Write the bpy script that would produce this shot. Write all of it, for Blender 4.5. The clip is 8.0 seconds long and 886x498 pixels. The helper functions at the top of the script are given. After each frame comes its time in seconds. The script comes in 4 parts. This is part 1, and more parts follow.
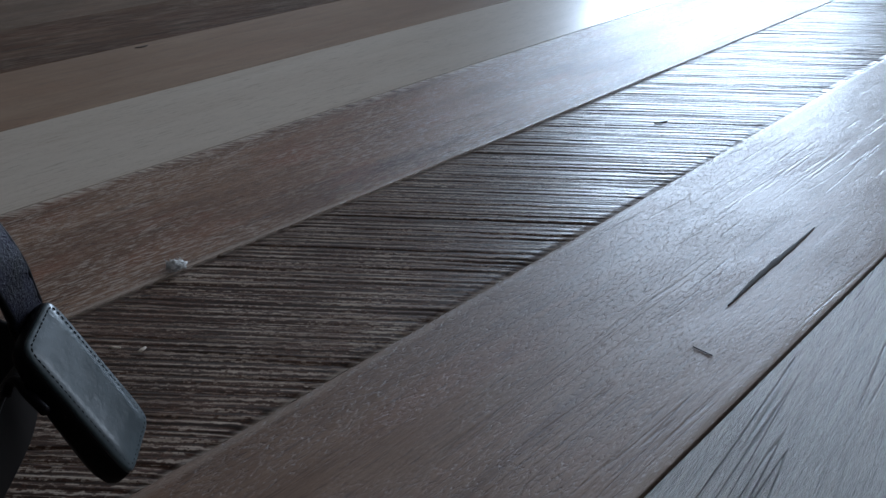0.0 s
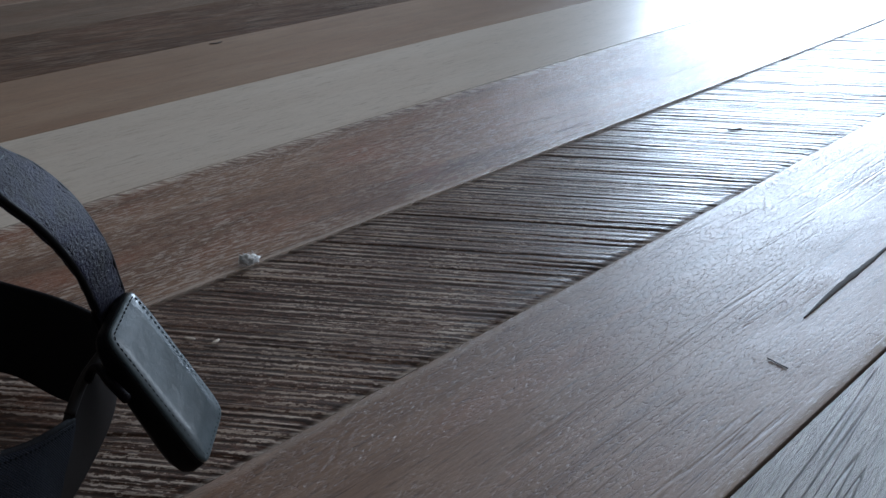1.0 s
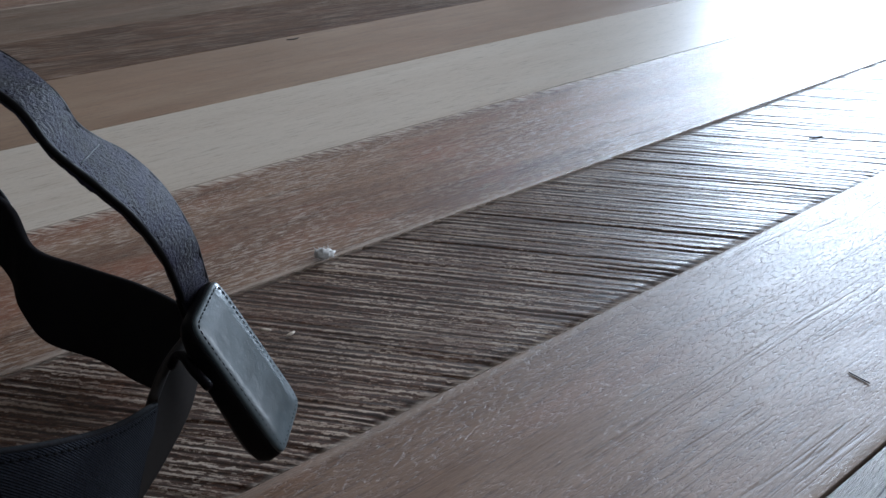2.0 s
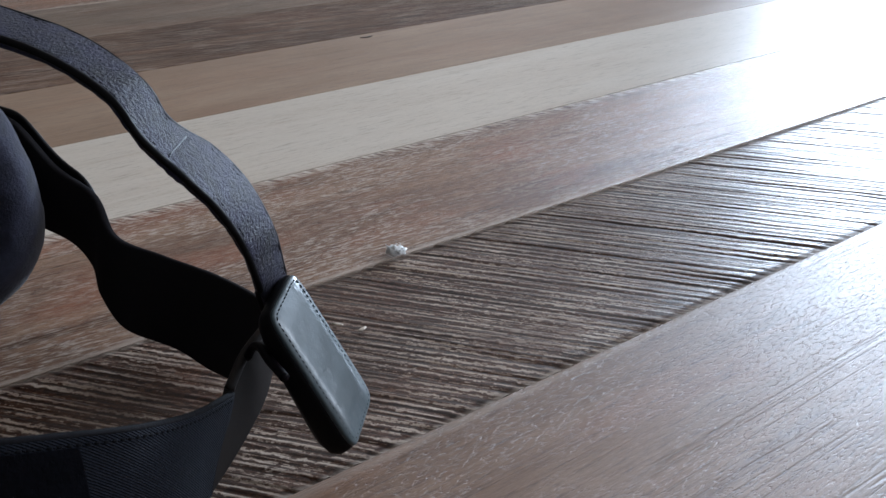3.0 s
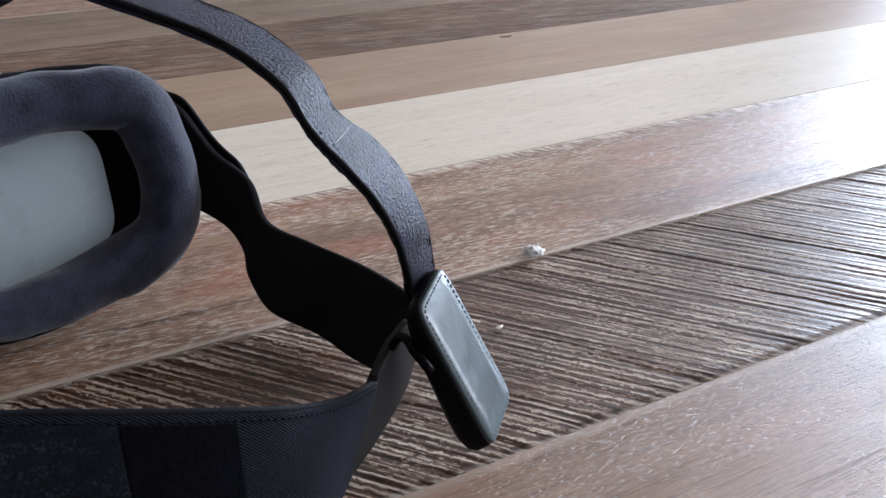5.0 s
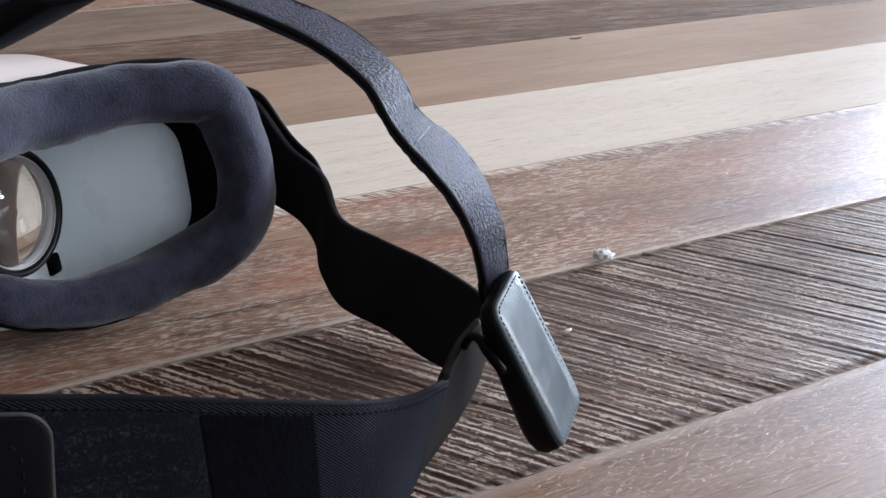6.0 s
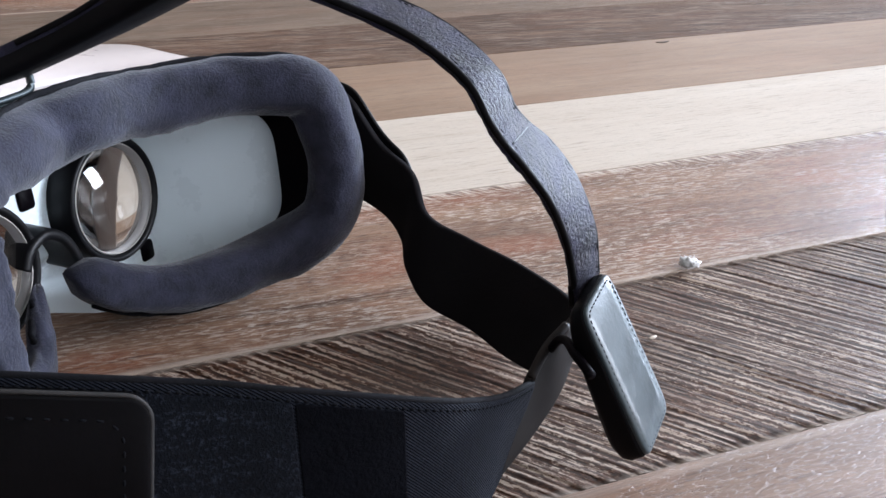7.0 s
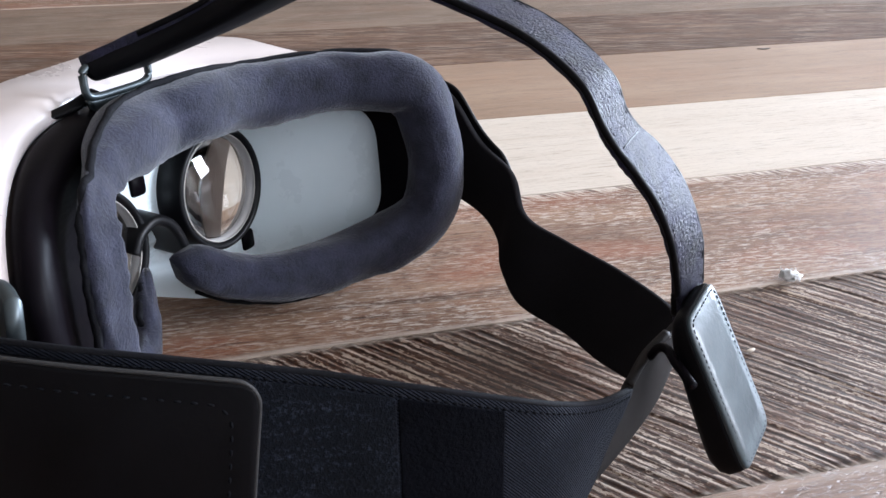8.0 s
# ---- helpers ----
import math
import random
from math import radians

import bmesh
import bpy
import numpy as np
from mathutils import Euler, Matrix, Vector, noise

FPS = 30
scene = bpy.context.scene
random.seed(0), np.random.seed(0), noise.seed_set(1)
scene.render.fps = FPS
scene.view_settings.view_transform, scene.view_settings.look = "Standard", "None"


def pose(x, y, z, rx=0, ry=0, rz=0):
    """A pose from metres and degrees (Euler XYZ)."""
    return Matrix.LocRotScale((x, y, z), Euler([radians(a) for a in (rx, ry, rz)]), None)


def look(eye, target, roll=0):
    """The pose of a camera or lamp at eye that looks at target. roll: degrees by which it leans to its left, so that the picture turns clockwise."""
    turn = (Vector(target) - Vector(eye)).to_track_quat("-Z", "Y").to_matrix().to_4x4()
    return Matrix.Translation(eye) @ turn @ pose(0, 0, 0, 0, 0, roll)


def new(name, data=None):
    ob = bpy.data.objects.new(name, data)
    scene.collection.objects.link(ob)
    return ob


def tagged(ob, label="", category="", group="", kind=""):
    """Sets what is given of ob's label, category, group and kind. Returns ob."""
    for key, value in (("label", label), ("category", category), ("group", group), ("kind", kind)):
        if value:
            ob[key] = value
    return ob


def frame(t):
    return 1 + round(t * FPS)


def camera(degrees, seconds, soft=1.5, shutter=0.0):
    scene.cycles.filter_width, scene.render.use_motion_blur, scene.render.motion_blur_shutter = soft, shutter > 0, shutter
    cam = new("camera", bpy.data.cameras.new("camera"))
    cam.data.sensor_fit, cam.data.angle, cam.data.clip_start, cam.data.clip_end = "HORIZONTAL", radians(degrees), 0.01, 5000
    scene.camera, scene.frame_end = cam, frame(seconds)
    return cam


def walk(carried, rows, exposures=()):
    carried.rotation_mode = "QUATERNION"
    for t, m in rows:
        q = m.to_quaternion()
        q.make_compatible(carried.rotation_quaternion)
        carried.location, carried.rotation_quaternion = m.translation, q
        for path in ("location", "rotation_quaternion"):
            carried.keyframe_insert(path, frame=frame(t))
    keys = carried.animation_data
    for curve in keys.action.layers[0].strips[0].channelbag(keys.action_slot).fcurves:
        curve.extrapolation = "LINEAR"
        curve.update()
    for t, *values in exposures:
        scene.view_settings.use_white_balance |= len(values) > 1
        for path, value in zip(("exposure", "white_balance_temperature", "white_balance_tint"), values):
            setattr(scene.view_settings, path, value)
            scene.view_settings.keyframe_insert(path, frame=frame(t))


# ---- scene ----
# ---------------------------------------------------------------- camera
cam = camera(48.92, 8.0, soft=1.5)
ROWS = [
    (0, -0.2036, -0.3154, 0.1920, 63.47, -0.97, -49.52),
    (0.5, -0.2055, -0.3129, 0.1922, 63.44, -0.99, -47.56),
    (1, -0.2072, -0.3108, 0.1918, 63.46, -1.02, -45.78),
    (1.5, -0.2093, -0.3087, 0.1916, 63.43, -1.10, -43.83),
    (3, -0.2153, -0.3038, 0.1910, 63.33, -1.01, -37.88),
    (3.5, -0.2173, -0.3025, 0.1906, 63.35, -1.02, -36.14),
    (4, -0.2197, -0.3010, 0.1905, 63.31, -1.00, -34.12),
    (4.5, -0.2217, -0.2995, 0.1907, 63.23, -1.02, -32.19),
    (6, -0.2294, -0.2956, 0.1908, 63.10, -1.19, -26.70),
    (6.5, -0.2322, -0.2943, 0.1909, 63.03, -1.28, -24.57),
    (7, -0.2359, -0.2926, 0.1906, 62.97, -1.42, -22.18),
    (7.5, -0.2392, -0.2915, 0.1905, 62.91, -1.50, -19.68),
    (8, -0.2428, -0.2902, 0.1905, 62.81, -1.53, -17.04),
]
EXPOSURES = [(0.0, -3.60, 5500, 10), (0.5, -3.37, 5540, 10), (1.0, -3.13, 5580, 10), (1.5, -2.89, 5600, 10), (3.0, -2.17, 5680, 11), (3.5, -1.97, 5660, 11), (4.5, -1.61, 5770, 13), (6.5, -1.31, 5870, 15),
             (8.0, -0.99, 5870, 15)]
walk(cam, [(t, pose(x, y, z, rx, ry, rz)) for t, x, y, z, rx, ry, rz in ROWS], EXPOSURES)

# ---------------------------------------------------------------- daylight
ROOM = (-2.6, 4.3, -2.6, 3.6, 2.5)  # x0, x1, y0, y1, height
WINDOW_EAST = (1.05, 2.46, 0.45, 1.65)  # y0, y1, z0, z1 in the wall at x1
WINDOW_FILL = (-1.9, -0.7, 0.55, 2.15)  # the same, further along that wall; unseen, added for fill light

world = bpy.data.worlds.new("sky")
scene.world = world
world.use_nodes = True
wn = world.node_tree
sky = wn.nodes.new("ShaderNodeTexSky")
sky.sky_type = "NISHITA"
sky.sun_disc = False
sky.sun_elevation, sky.sun_rotation = radians(38), radians(200)
wn.links.new(sky.outputs[0], wn.nodes["Background"].inputs[0])
wn.nodes["Background"].inputs[1].default_value = 0.12


def window_light(name, place, target, sx, sy, watts, colour):
    data = bpy.data.lights.new(name, "AREA")
    data.shape, data.size, data.size_y, data.energy, data.color = "RECTANGLE", sx, sy, watts, colour
    ob = new(name, data)
    ob.matrix_world = look(place, target)
    return ob


window_light("window_daylight_east", (ROOM[1] + 0.02, 1.755, 1.05), (0, 1.755, 1.05), 1.36, 1.15, 1250, (0.83, 0.925, 1.0))
# fill lamp in the added, unseen second window; brightens the headset's face side
window_light("window_daylight_second", (ROOM[1] + 0.02, -1.3, 1.35), (0, -1.3, 1.35), 1.15, 1.5, 690, (0.93, 0.97, 1.0))


# ---------------------------------------------------------------- materials
def material(name):
    mat = bpy.data.materials.new(name)
    mat.use_nodes = True
    return mat, mat.node_tree, mat.node_tree.nodes["Principled BSDF"]


def node(tree, kind, **values):
    n = tree.nodes.new(kind)
    for key, value in values.items():
        n.inputs[key.replace("_", " ")].default_value = value
    return n


def ramp(tree, fac, stops):
    n = tree.nodes.new("ShaderNodeValToRGB")
    e = n.color_ramp.elements
    while len(e) < len(stops):
        e.new(0.5)
    for el, (at, col) in zip(e, stops):
        el.position = at
        el.color = (*col, 1) if len(col) == 3 else col
    tree.links.new(fac, n.inputs[0])
    return n.outputs[0]


def grey(v):
    return (v, v, v)


def mixed(tree, fac, a, b, mode="MIX"):
    n = tree.nodes.new("ShaderNodeMix")
    n.data_type, n.blend_type = "RGBA", mode
    for sock, val in ((n.inputs[0], fac), (n.inputs[6], a), (n.inputs[7], b)):
        if isinstance(val, (int, float)):
            sock.default_value = val
        elif isinstance(val, tuple):
            sock.default_value = (*val, 1)
        else:
            tree.links.new(val, sock)
    return n.outputs[2]


def calc(tree, op, a, b=0.0):
    n = tree.nodes.new("ShaderNodeMath")
    n.operation = op
    for sock, val in ((n.inputs[0], a), (n.inputs[1], b)):
        if isinstance(val, (int, float)):
            sock.default_value = val
        else:
            tree.links.new(val, sock)
    return n.outputs[0]


def coords(tree, scale, turn=0.0, shift=True):
    """Object coordinates, turned about z, scaled, and shifted at random from piece to piece."""
    tc = tree.nodes.new("ShaderNodeTexCoord")
    out = tc.outputs["Object"]
    if shift:
        info = tree.nodes.new("ShaderNodeObjectInfo")
        add = tree.nodes.new("ShaderNodeVectorMath")
        add.operation = "MULTIPLY_ADD"
        comb = tree.nodes.new("ShaderNodeCombineXYZ")
        for i in range(3):
            tree.links.new(info.outputs["Random"], comb.inputs[i])
        tree.links.new(comb.outputs[0], add.inputs[0])
        add.inputs[1].default_value = (7.0, 3.0, 5.0)
        tree.links.new(out, add.inputs[2])
        out = add.outputs[0]
    mp = tree.nodes.new("ShaderNodeMapping")
    mp.inputs["Rotation"].default_value = (0, 0, radians(turn))
    mp.inputs["Scale"].default_value = scale
    # turn first, then stretch
    if turn:
        mp2 = tree.nodes.new("ShaderNodeMapping")
        mp2.inputs["Rotation"].default_value = (0, 0, radians(turn))
        tree.links.new(out, mp2.inputs[0])
        out = mp2.outputs[0]
        mp.inputs["Rotation"].default_value = (0, 0, 0)
    tree.links.new(out, mp.inputs[0])
    return mp.outputs[0]


def noise_tex(tree, vec, scale, detail=4.0, rough=0.55, distort=0.0):
    n = node(tree, "ShaderNodeTexNoise", Scale=scale, Detail=detail, Roughness=rough, Distortion=distort)
    tree.links.new(vec, n.inputs["Vector"])
    return n.outputs[0]


def bump(tree, height, strength, distance, normal=None):
    n = node(tree, "ShaderNodeBump", Strength=strength, Distance=distance)
    tree.links.new(height, n.inputs["Height"])
    if normal is not None:
        tree.links.new(normal, n.inputs["Normal"])
    return n.outputs[0]


def wood(name, dark, mid, light, gloss=0.36, grain=1.0, white=0.0, saw=False, blotch=0.5, slant=0.0, pits=0.0, cracks=0.3, coat=0.6, coat_rough=0.25, spec=0.3, worn=0.0, redden=0.25, run=62, fray=0.0, coat_ior=1.5):
    """Reclaimed board: long grain, stains, short pores, and either brushed grain, pits or slanting saw marks."""
    mat, tree, bsdf = material(name)
    flow = noise_tex(tree, coords(tree, (3.2, 42, 42), slant), 1.3, 6, 0.62, 0.8)
    dash = noise_tex(tree, coords(tree, (run, 950, 950), slant), 1.0, 4, 0.68, 0.25)
    fine = noise_tex(tree, coords(tree, (run * 4.5, 2400, 2400), slant), 1.0, 3, 0.6)
    stain = noise_tex(tree, coords(tree, (7, 17, 17)), 1.2, 5, 0.62, 0.4)
    tone = calc(tree, "ADD", calc(tree, "MULTIPLY", flow, 0.62), calc(tree, "MULTIPLY", dash, 0.38))
    base = ramp(tree, tone, [(0.34, dark), (0.5, mid), (0.66, light)])
    base = mixed(tree, calc(tree, "MULTIPLY", ramp(tree, stain, [(0.42, grey(0)), (0.66, grey(1))]), blotch), base, dark)
    warm = noise_tex(tree, coords(tree, (11, 40, 40)), 1.0, 3, 0.5)
    base = mixed(tree, calc(tree, "MULTIPLY", ramp(tree, warm, [(0.50, grey(0)), (0.66, grey(1))]), redden), base, (mid[0] * 1.25, mid[1] * 0.84, mid[2] * 0.68))
    base = mixed(tree, ramp(tree, dash, [(0.30, grey(0.7)), (0.44, grey(0.0))]), base, tuple(0.45 * c for c in dark))
    base = mixed(tree, ramp(tree, fine, [(0.30, grey(0.4)), (0.46, grey(0.0))]), base, tuple(0.5 * c for c in dark))
    height = calc(tree, "ADD", calc(tree, "MULTIPLY", dash, 0.9), calc(tree, "MULTIPLY", fine, 0.5))
    normal = bump(tree, height, 0.7 * grain, 0.0007)
    if cracks:
        vec = coords(tree, (2.6, 110, 110), slant)
        line = noise_tex(tree, vec, 1.0, 2, 0.5, 0.2)
        off = calc(tree, "ABSOLUTE", calc(tree, "SUBTRACT", line, 0.5))
        mask = noise_tex(tree, coords(tree, (9, 25, 25)), 1.0, 2, 0.5)
        cut = calc(tree, "MULTIPLY", ramp(tree, off, [(0.0, grey(1)), (0.018, grey(0))]), ramp(tree, mask, [(0.47, grey(0)), (0.55, grey(1))]))
        base = mixed(tree, calc(tree, "MULTIPLY", cut, cracks), base, tuple(0.3 * c for c in dark))
        normal = bump(tree, calc(tree, "MULTIPLY", cut, -1.0), cracks, 0.0012, normal)
    if pits:
        pit = noise_tex(tree, coords(tree, (300, 950, 950), slant), 1.0, 4, 0.65, 0.1)
        zone = noise_tex(tree, coords(tree, (9, 24, 24)), 1.0, 3, 0.5)
        deep = calc(tree, "MULTIPLY", ramp(tree, pit, [(0.30, grey(0)), (0.48, grey(1))]), ramp(tree, zone, [(0.40, grey(0.15)), (0.6, grey(1))]))
        normal = bump(tree, deep, pits, 0.0004, normal)
    if white:
        chalk = noise_tex(tree, coords(tree, (run * 0.9, 820, 820), slant), 1.0, 5, 0.74, 0.5)
        patch = noise_tex(tree, coords(tree, (10, 30, 30)), 1.0, 4, 0.6)
        cover = calc(tree, "MULTIPLY", ramp(tree, chalk, [(0.50, grey(0)), (0.59, grey(1))]), ramp(tree, patch, [(0.36, grey(0.2)), (0.6, grey(1))]))
        base = mixed(tree, calc(tree, "MULTIPLY", cover, white), base, (0.46, 0.385, 0.32))
    if saw:
        turned = coords(tree, (1, 1, 1), 52.0, shift=False)
        warp = noise_tex(tree, turned, 26.0, 4, 0.6)
        wave = node(tree, "ShaderNodeTexWave", Scale=95.0, Distortion=6.0, Detail=4.0, Detail_Scale=3.0, Detail_Roughness=0.7)
        wave.bands_direction = "Y"
        tree.links.new(turned, wave.inputs["Vector"])
        streak = noise_tex(tree, coords(tree, (11, 820, 820), 52.0, shift=False), 1.0, 5, 0.66, 0.2)
        hair = noise_tex(tree, coords(tree, (60, 2300, 2300), 52.0, shift=False), 1.0, 3, 0.6)
        teeth = calc(tree, "ADD", calc(tree, "MULTIPLY", wave.outputs[1], 0.22), calc(tree, "ADD", calc(tree, "MULTIPLY", streak, 0.95), calc(tree, "MULTIPLY", hair, 0.4)))
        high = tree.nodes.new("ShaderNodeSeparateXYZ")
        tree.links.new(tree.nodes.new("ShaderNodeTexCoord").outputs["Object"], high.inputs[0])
        # colour follows the relief: low grooves darker, high ridges chalky
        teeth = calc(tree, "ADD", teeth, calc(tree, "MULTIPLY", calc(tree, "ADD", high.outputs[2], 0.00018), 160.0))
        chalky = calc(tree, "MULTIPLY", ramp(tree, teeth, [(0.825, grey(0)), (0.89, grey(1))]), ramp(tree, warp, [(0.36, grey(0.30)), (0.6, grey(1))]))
        base = mixed(tree, ramp(tree, teeth, [(0.64, grey(0.9)), (0.77, grey(0))]), base, tuple(0.35 * c for c in dark))
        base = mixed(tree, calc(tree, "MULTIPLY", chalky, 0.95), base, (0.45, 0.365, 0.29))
        normal = bump(tree, teeth, 0.6, 0.0014, normal)
    if worn:
        # pale, rubbed long edges
        sep = tree.nodes.new("ShaderNodeSeparateXYZ")
        tree.links.new(tree.nodes.new("ShaderNodeTexCoord").outputs["Object"], sep.inputs[0])
        nick = noise_tex(tree, coords(tree, (60, 200, 200)), 1.0, 4, 0.7)
        near = calc(tree, "ADD", calc(tree, "ABSOLUTE", sep.outputs[1]), calc(tree, "MULTIPLY", nick, 0.004))
        base = mixed(tree, calc(tree, "MULTIPLY", ramp(tree, calc(tree, "MULTIPLY", near, 10.0), [(0.525, grey(0)), (0.545, grey(1))]), worn), base, (0.40, 0.33, 0.27))
    if fray:
        # short slanting saw marks that run in from one long edge
        sep = tree.nodes.new("ShaderNodeSeparateXYZ")
        tree.links.new(tree.nodes.new("ShaderNodeTexCoord").outputs["Object"], sep.inputs[0])
        ragged = noise_tex(tree, coords(tree, (16, 30, 30)), 1.0, 4, 0.65)
        reach = calc(tree, "ADD", calc(tree, "MULTIPLY", sep.outputs[1], 20.0), calc(tree, "MULTIPLY", ragged, 0.30))
        zone = ramp(tree, calc(tree, "SUBTRACT", reach, 0.18), [(0.86, grey(0)), (0.98, grey(1))])
        slashes = noise_tex(tree, coords(tree, (60, 520, 520), 52.0), 1.0, 3, 0.6, 0.2)
        base = mixed(tree, calc(tree, "MULTIPLY", zone, ramp(tree, slashes, [(0.48, grey(0)), (0.56, grey(fray))])), base, (0.55, 0.47, 0.39))
        base = mixed(tree, calc(tree, "MULTIPLY", zone, ramp(tree, slashes, [(0.36, grey(fray)), (0.46, grey(0))])), base, tuple(0.5 * c for c in dark))
        normal = bump(tree, calc(tree, "MULTIPLY", zone, slashes), 0.6, 0.0015, normal)
    rough = ramp(tree, calc(tree, "ADD", calc(tree, "MULTIPLY", dash, 0.5), calc(tree, "MULTIPLY", stain, 0.5)), [(0.3, grey(gloss - 0.05)), (0.7, grey(gloss + 0.12))])
    tree.links.new(base, bsdf.inputs["Base Color"])
    tree.links.new(rough, bsdf.inputs["Roughness"])
    tree.links.new(normal, bsdf.inputs["Normal"])
    bsdf.inputs["Specular IOR Level"].default_value = spec
    # thin worn varnish
    bsdf.inputs["Coat Weight"].default_value = coat
    bsdf.inputs["Coat Roughness"].default_value = coat_rough
    bsdf.inputs["Coat IOR"].default_value = coat_ior
    skin = calc(tree, "ADD", calc(tree, "MULTIPLY", flow, 0.6), calc(tree, "MULTIPLY", dash, 0.25))
    film = bump(tree, skin, 0.35 * min(2.0, grain), 0.0008)
    if grain > 0.5:
        film = bump(tree, height, 0.45 * grain, 0.0011, film)
    if cracks:
        film = bump(tree, calc(tree, "MULTIPLY", cut, -1.0), cracks, 0.0010, film)
    if saw:
        film = bump(tree, teeth, 0.14, 0.0010)
    if pits:
        film = bump(tree, deep, pits, 0.0007, film)
    tree.links.new(film, bsdf.inputs["Coat Normal"])
    return mat


WOOD = {
    "cream": wood("cream_whitewashed_wood", (0.46, 0.385, 0.31), (0.51, 0.442, 0.362), (0.545, 0.483, 0.407), 0.42, 0.05, blotch=0.12, cracks=0.0, redden=0.02),
    "tan": wood("tan_wood", (0.19, 0.112, 0.064), (0.255, 0.165, 0.102), (0.31, 0.214, 0.139), 0.40, 0.2, blotch=0.5, cracks=0.12, redden=0.1, coat=0.5),
    "brown": wood("brown_reclaimed_wood", (0.082, 0.040, 0.022), (0.200, 0.106, 0.060), (0.34, 0.215, 0.135), 0.42, 1.0, white=0.9, slant=3.0, cracks=0.5, coat=0.5, spec=0.2, worn=0.75, redden=0.6, run=170, fray=0.9),
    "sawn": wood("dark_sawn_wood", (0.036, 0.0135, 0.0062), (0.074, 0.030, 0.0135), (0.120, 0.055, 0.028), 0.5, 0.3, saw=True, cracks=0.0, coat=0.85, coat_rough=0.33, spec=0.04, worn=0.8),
    "beige": wood("beige_wood", (0.110, 0.058, 0.033), (0.190, 0.111, 0.067), (0.262, 0.170, 0.113), 0.46, 0.45, blotch=0.35, pits=0.65, cracks=0.25, coat=0.55, coat_rough=0.33, spec=0.22, worn=0.35, run=60),
    "grey": wood("grey_weathered_wood", (0.11, 0.098, 0.083), (0.25, 0.235, 0.212), (0.37, 0.355, 0.33), 0.42, 2.4, white=0.5, slant=-7.0, cracks=1.0, coat=0.85, coat_rough=0.29, run=45),
    "dark": wood("dark_brown_wood", (0.040, 0.020, 0.011), (0.100, 0.053, 0.030), (0.185, 0.113, 0.072), 0.48, 0.9, white=0.45, cracks=0.6, coat=0.15, spec=0.12, slant=9.0, run=50),
    "ash": wood("pale_ash_wood", (0.09, 0.058, 0.038), (0.145, 0.100, 0.068), (0.195, 0.143, 0.101), 0.42, 0.6, blotch=0.5, coat=0.2, spec=0.15, white=0.3, run=50),
}


def plain(name, colour, rough, metal=0.0, bumps=None, vary=0.12, sheen=0.0, spec=0.5, cloud=55):
    """A surface with slight variation of tone and a fine relief. bumps: scale, strength, metres."""
    mat, tree, bsdf = material(name)
    vec = coords(tree, (1, 1, 1), shift=False)
    tone = noise_tex(tree, vec, cloud, 5, 0.65)
    col = ramp(tree, tone, [(0.3, tuple(c * (1 - vary) for c in colour)), (0.7, tuple(min(1, c * (1 + vary)) for c in colour))])
    tree.links.new(col, bsdf.inputs["Base Color"])
    tree.links.new(ramp(tree, tone, [(0.3, grey(max(0.03, rough - 0.05))), (0.7, grey(min(1, rough + 0.06)))]), bsdf.inputs["Roughness"])
    bsdf.inputs["Metallic"].default_value = metal
    bsdf.inputs["Specular IOR Level"].default_value = spec
    bsdf.inputs["Sheen Weight"].default_value = sheen
    bsdf.inputs["Sheen Roughness"].default_value = 0.45
    if bumps:
        scale, strength, dist = bumps
        tree.links.new(bump(tree, noise_tex(tree, vec, scale, 5, 0.65), strength, dist), bsdf.inputs["Normal"])
    return mat


def weave(name, colour, pitch, rough=0.75):
    """Ribbed elastic webbing."""
    mat, tree, bsdf = material(name)
    vec = coords(tree, (1, 1, 1), shift=False)
    wave = node(tree, "ShaderNodeTexWave", Scale=pitch, Distortion=0.8, Detail=2.0)
    wave.bands_direction = "DIAGONAL"
    tree.links.new(vec, wave.inputs["Vector"])
    fuzz = noise_tex(tree, vec, 900, 3, 0.7)
    h = calc(tree, "ADD", calc(tree, "MULTIPLY", wave.outputs[1], 0.32), calc(tree, "MULTIPLY", fuzz, 0.85))
    tree.links.new(ramp(tree, h, [(0.3, tuple(0.4 * c for c in colour)), (0.8, tuple(2.0 * c for c in colour))]), bsdf.inputs["Base Color"])
    bsdf.inputs["Roughness"].default_value = rough
    bsdf.inputs["Specular IOR Level"].default_value = 0.1
    tree.links.new(bump(tree, h, 0.9, 0.0007), bsdf.inputs["Normal"])
    return mat


fuzz_mat, ftree, fbsdf = material("speckled_loop_fabric")
speck = noise_tex(ftree, coords(ftree, (1, 1, 1), shift=False), 900, 4, 0.75)
rows_ = noise_tex(ftree, coords(ftree, (60, 60, 260), shift=False), 1.0, 3, 0.6)
lit = calc(ftree, "MULTIPLY", ramp(ftree, speck, [(0.5, grey(0)), (0.68, grey(1))]), ramp(ftree, rows_, [(0.4, grey(0.1)), (0.65, grey(1))]))
ftree.links.new(mixed(ftree, lit, (0.0035, 0.0042, 0.0065), (0.030, 0.036, 0.052)), fbsdf.inputs["Base Color"])
fbsdf.inputs["Roughness"].default_value = 0.9
fbsdf.inputs["Specular IOR Level"].default_value = 0.1
ftree.links.new(bump(ftree, speck, 0.8, 0.0008), fbsdf.inputs["Normal"])
FUZZ = fuzz_mat
SUEDE = plain("charcoal_suede", (0.0175, 0.0183, 0.0305), 0.85, bumps=(1000, 0.6, 0.0008), vary=0.55, sheen=0.22, spec=0.15, cloud=130)
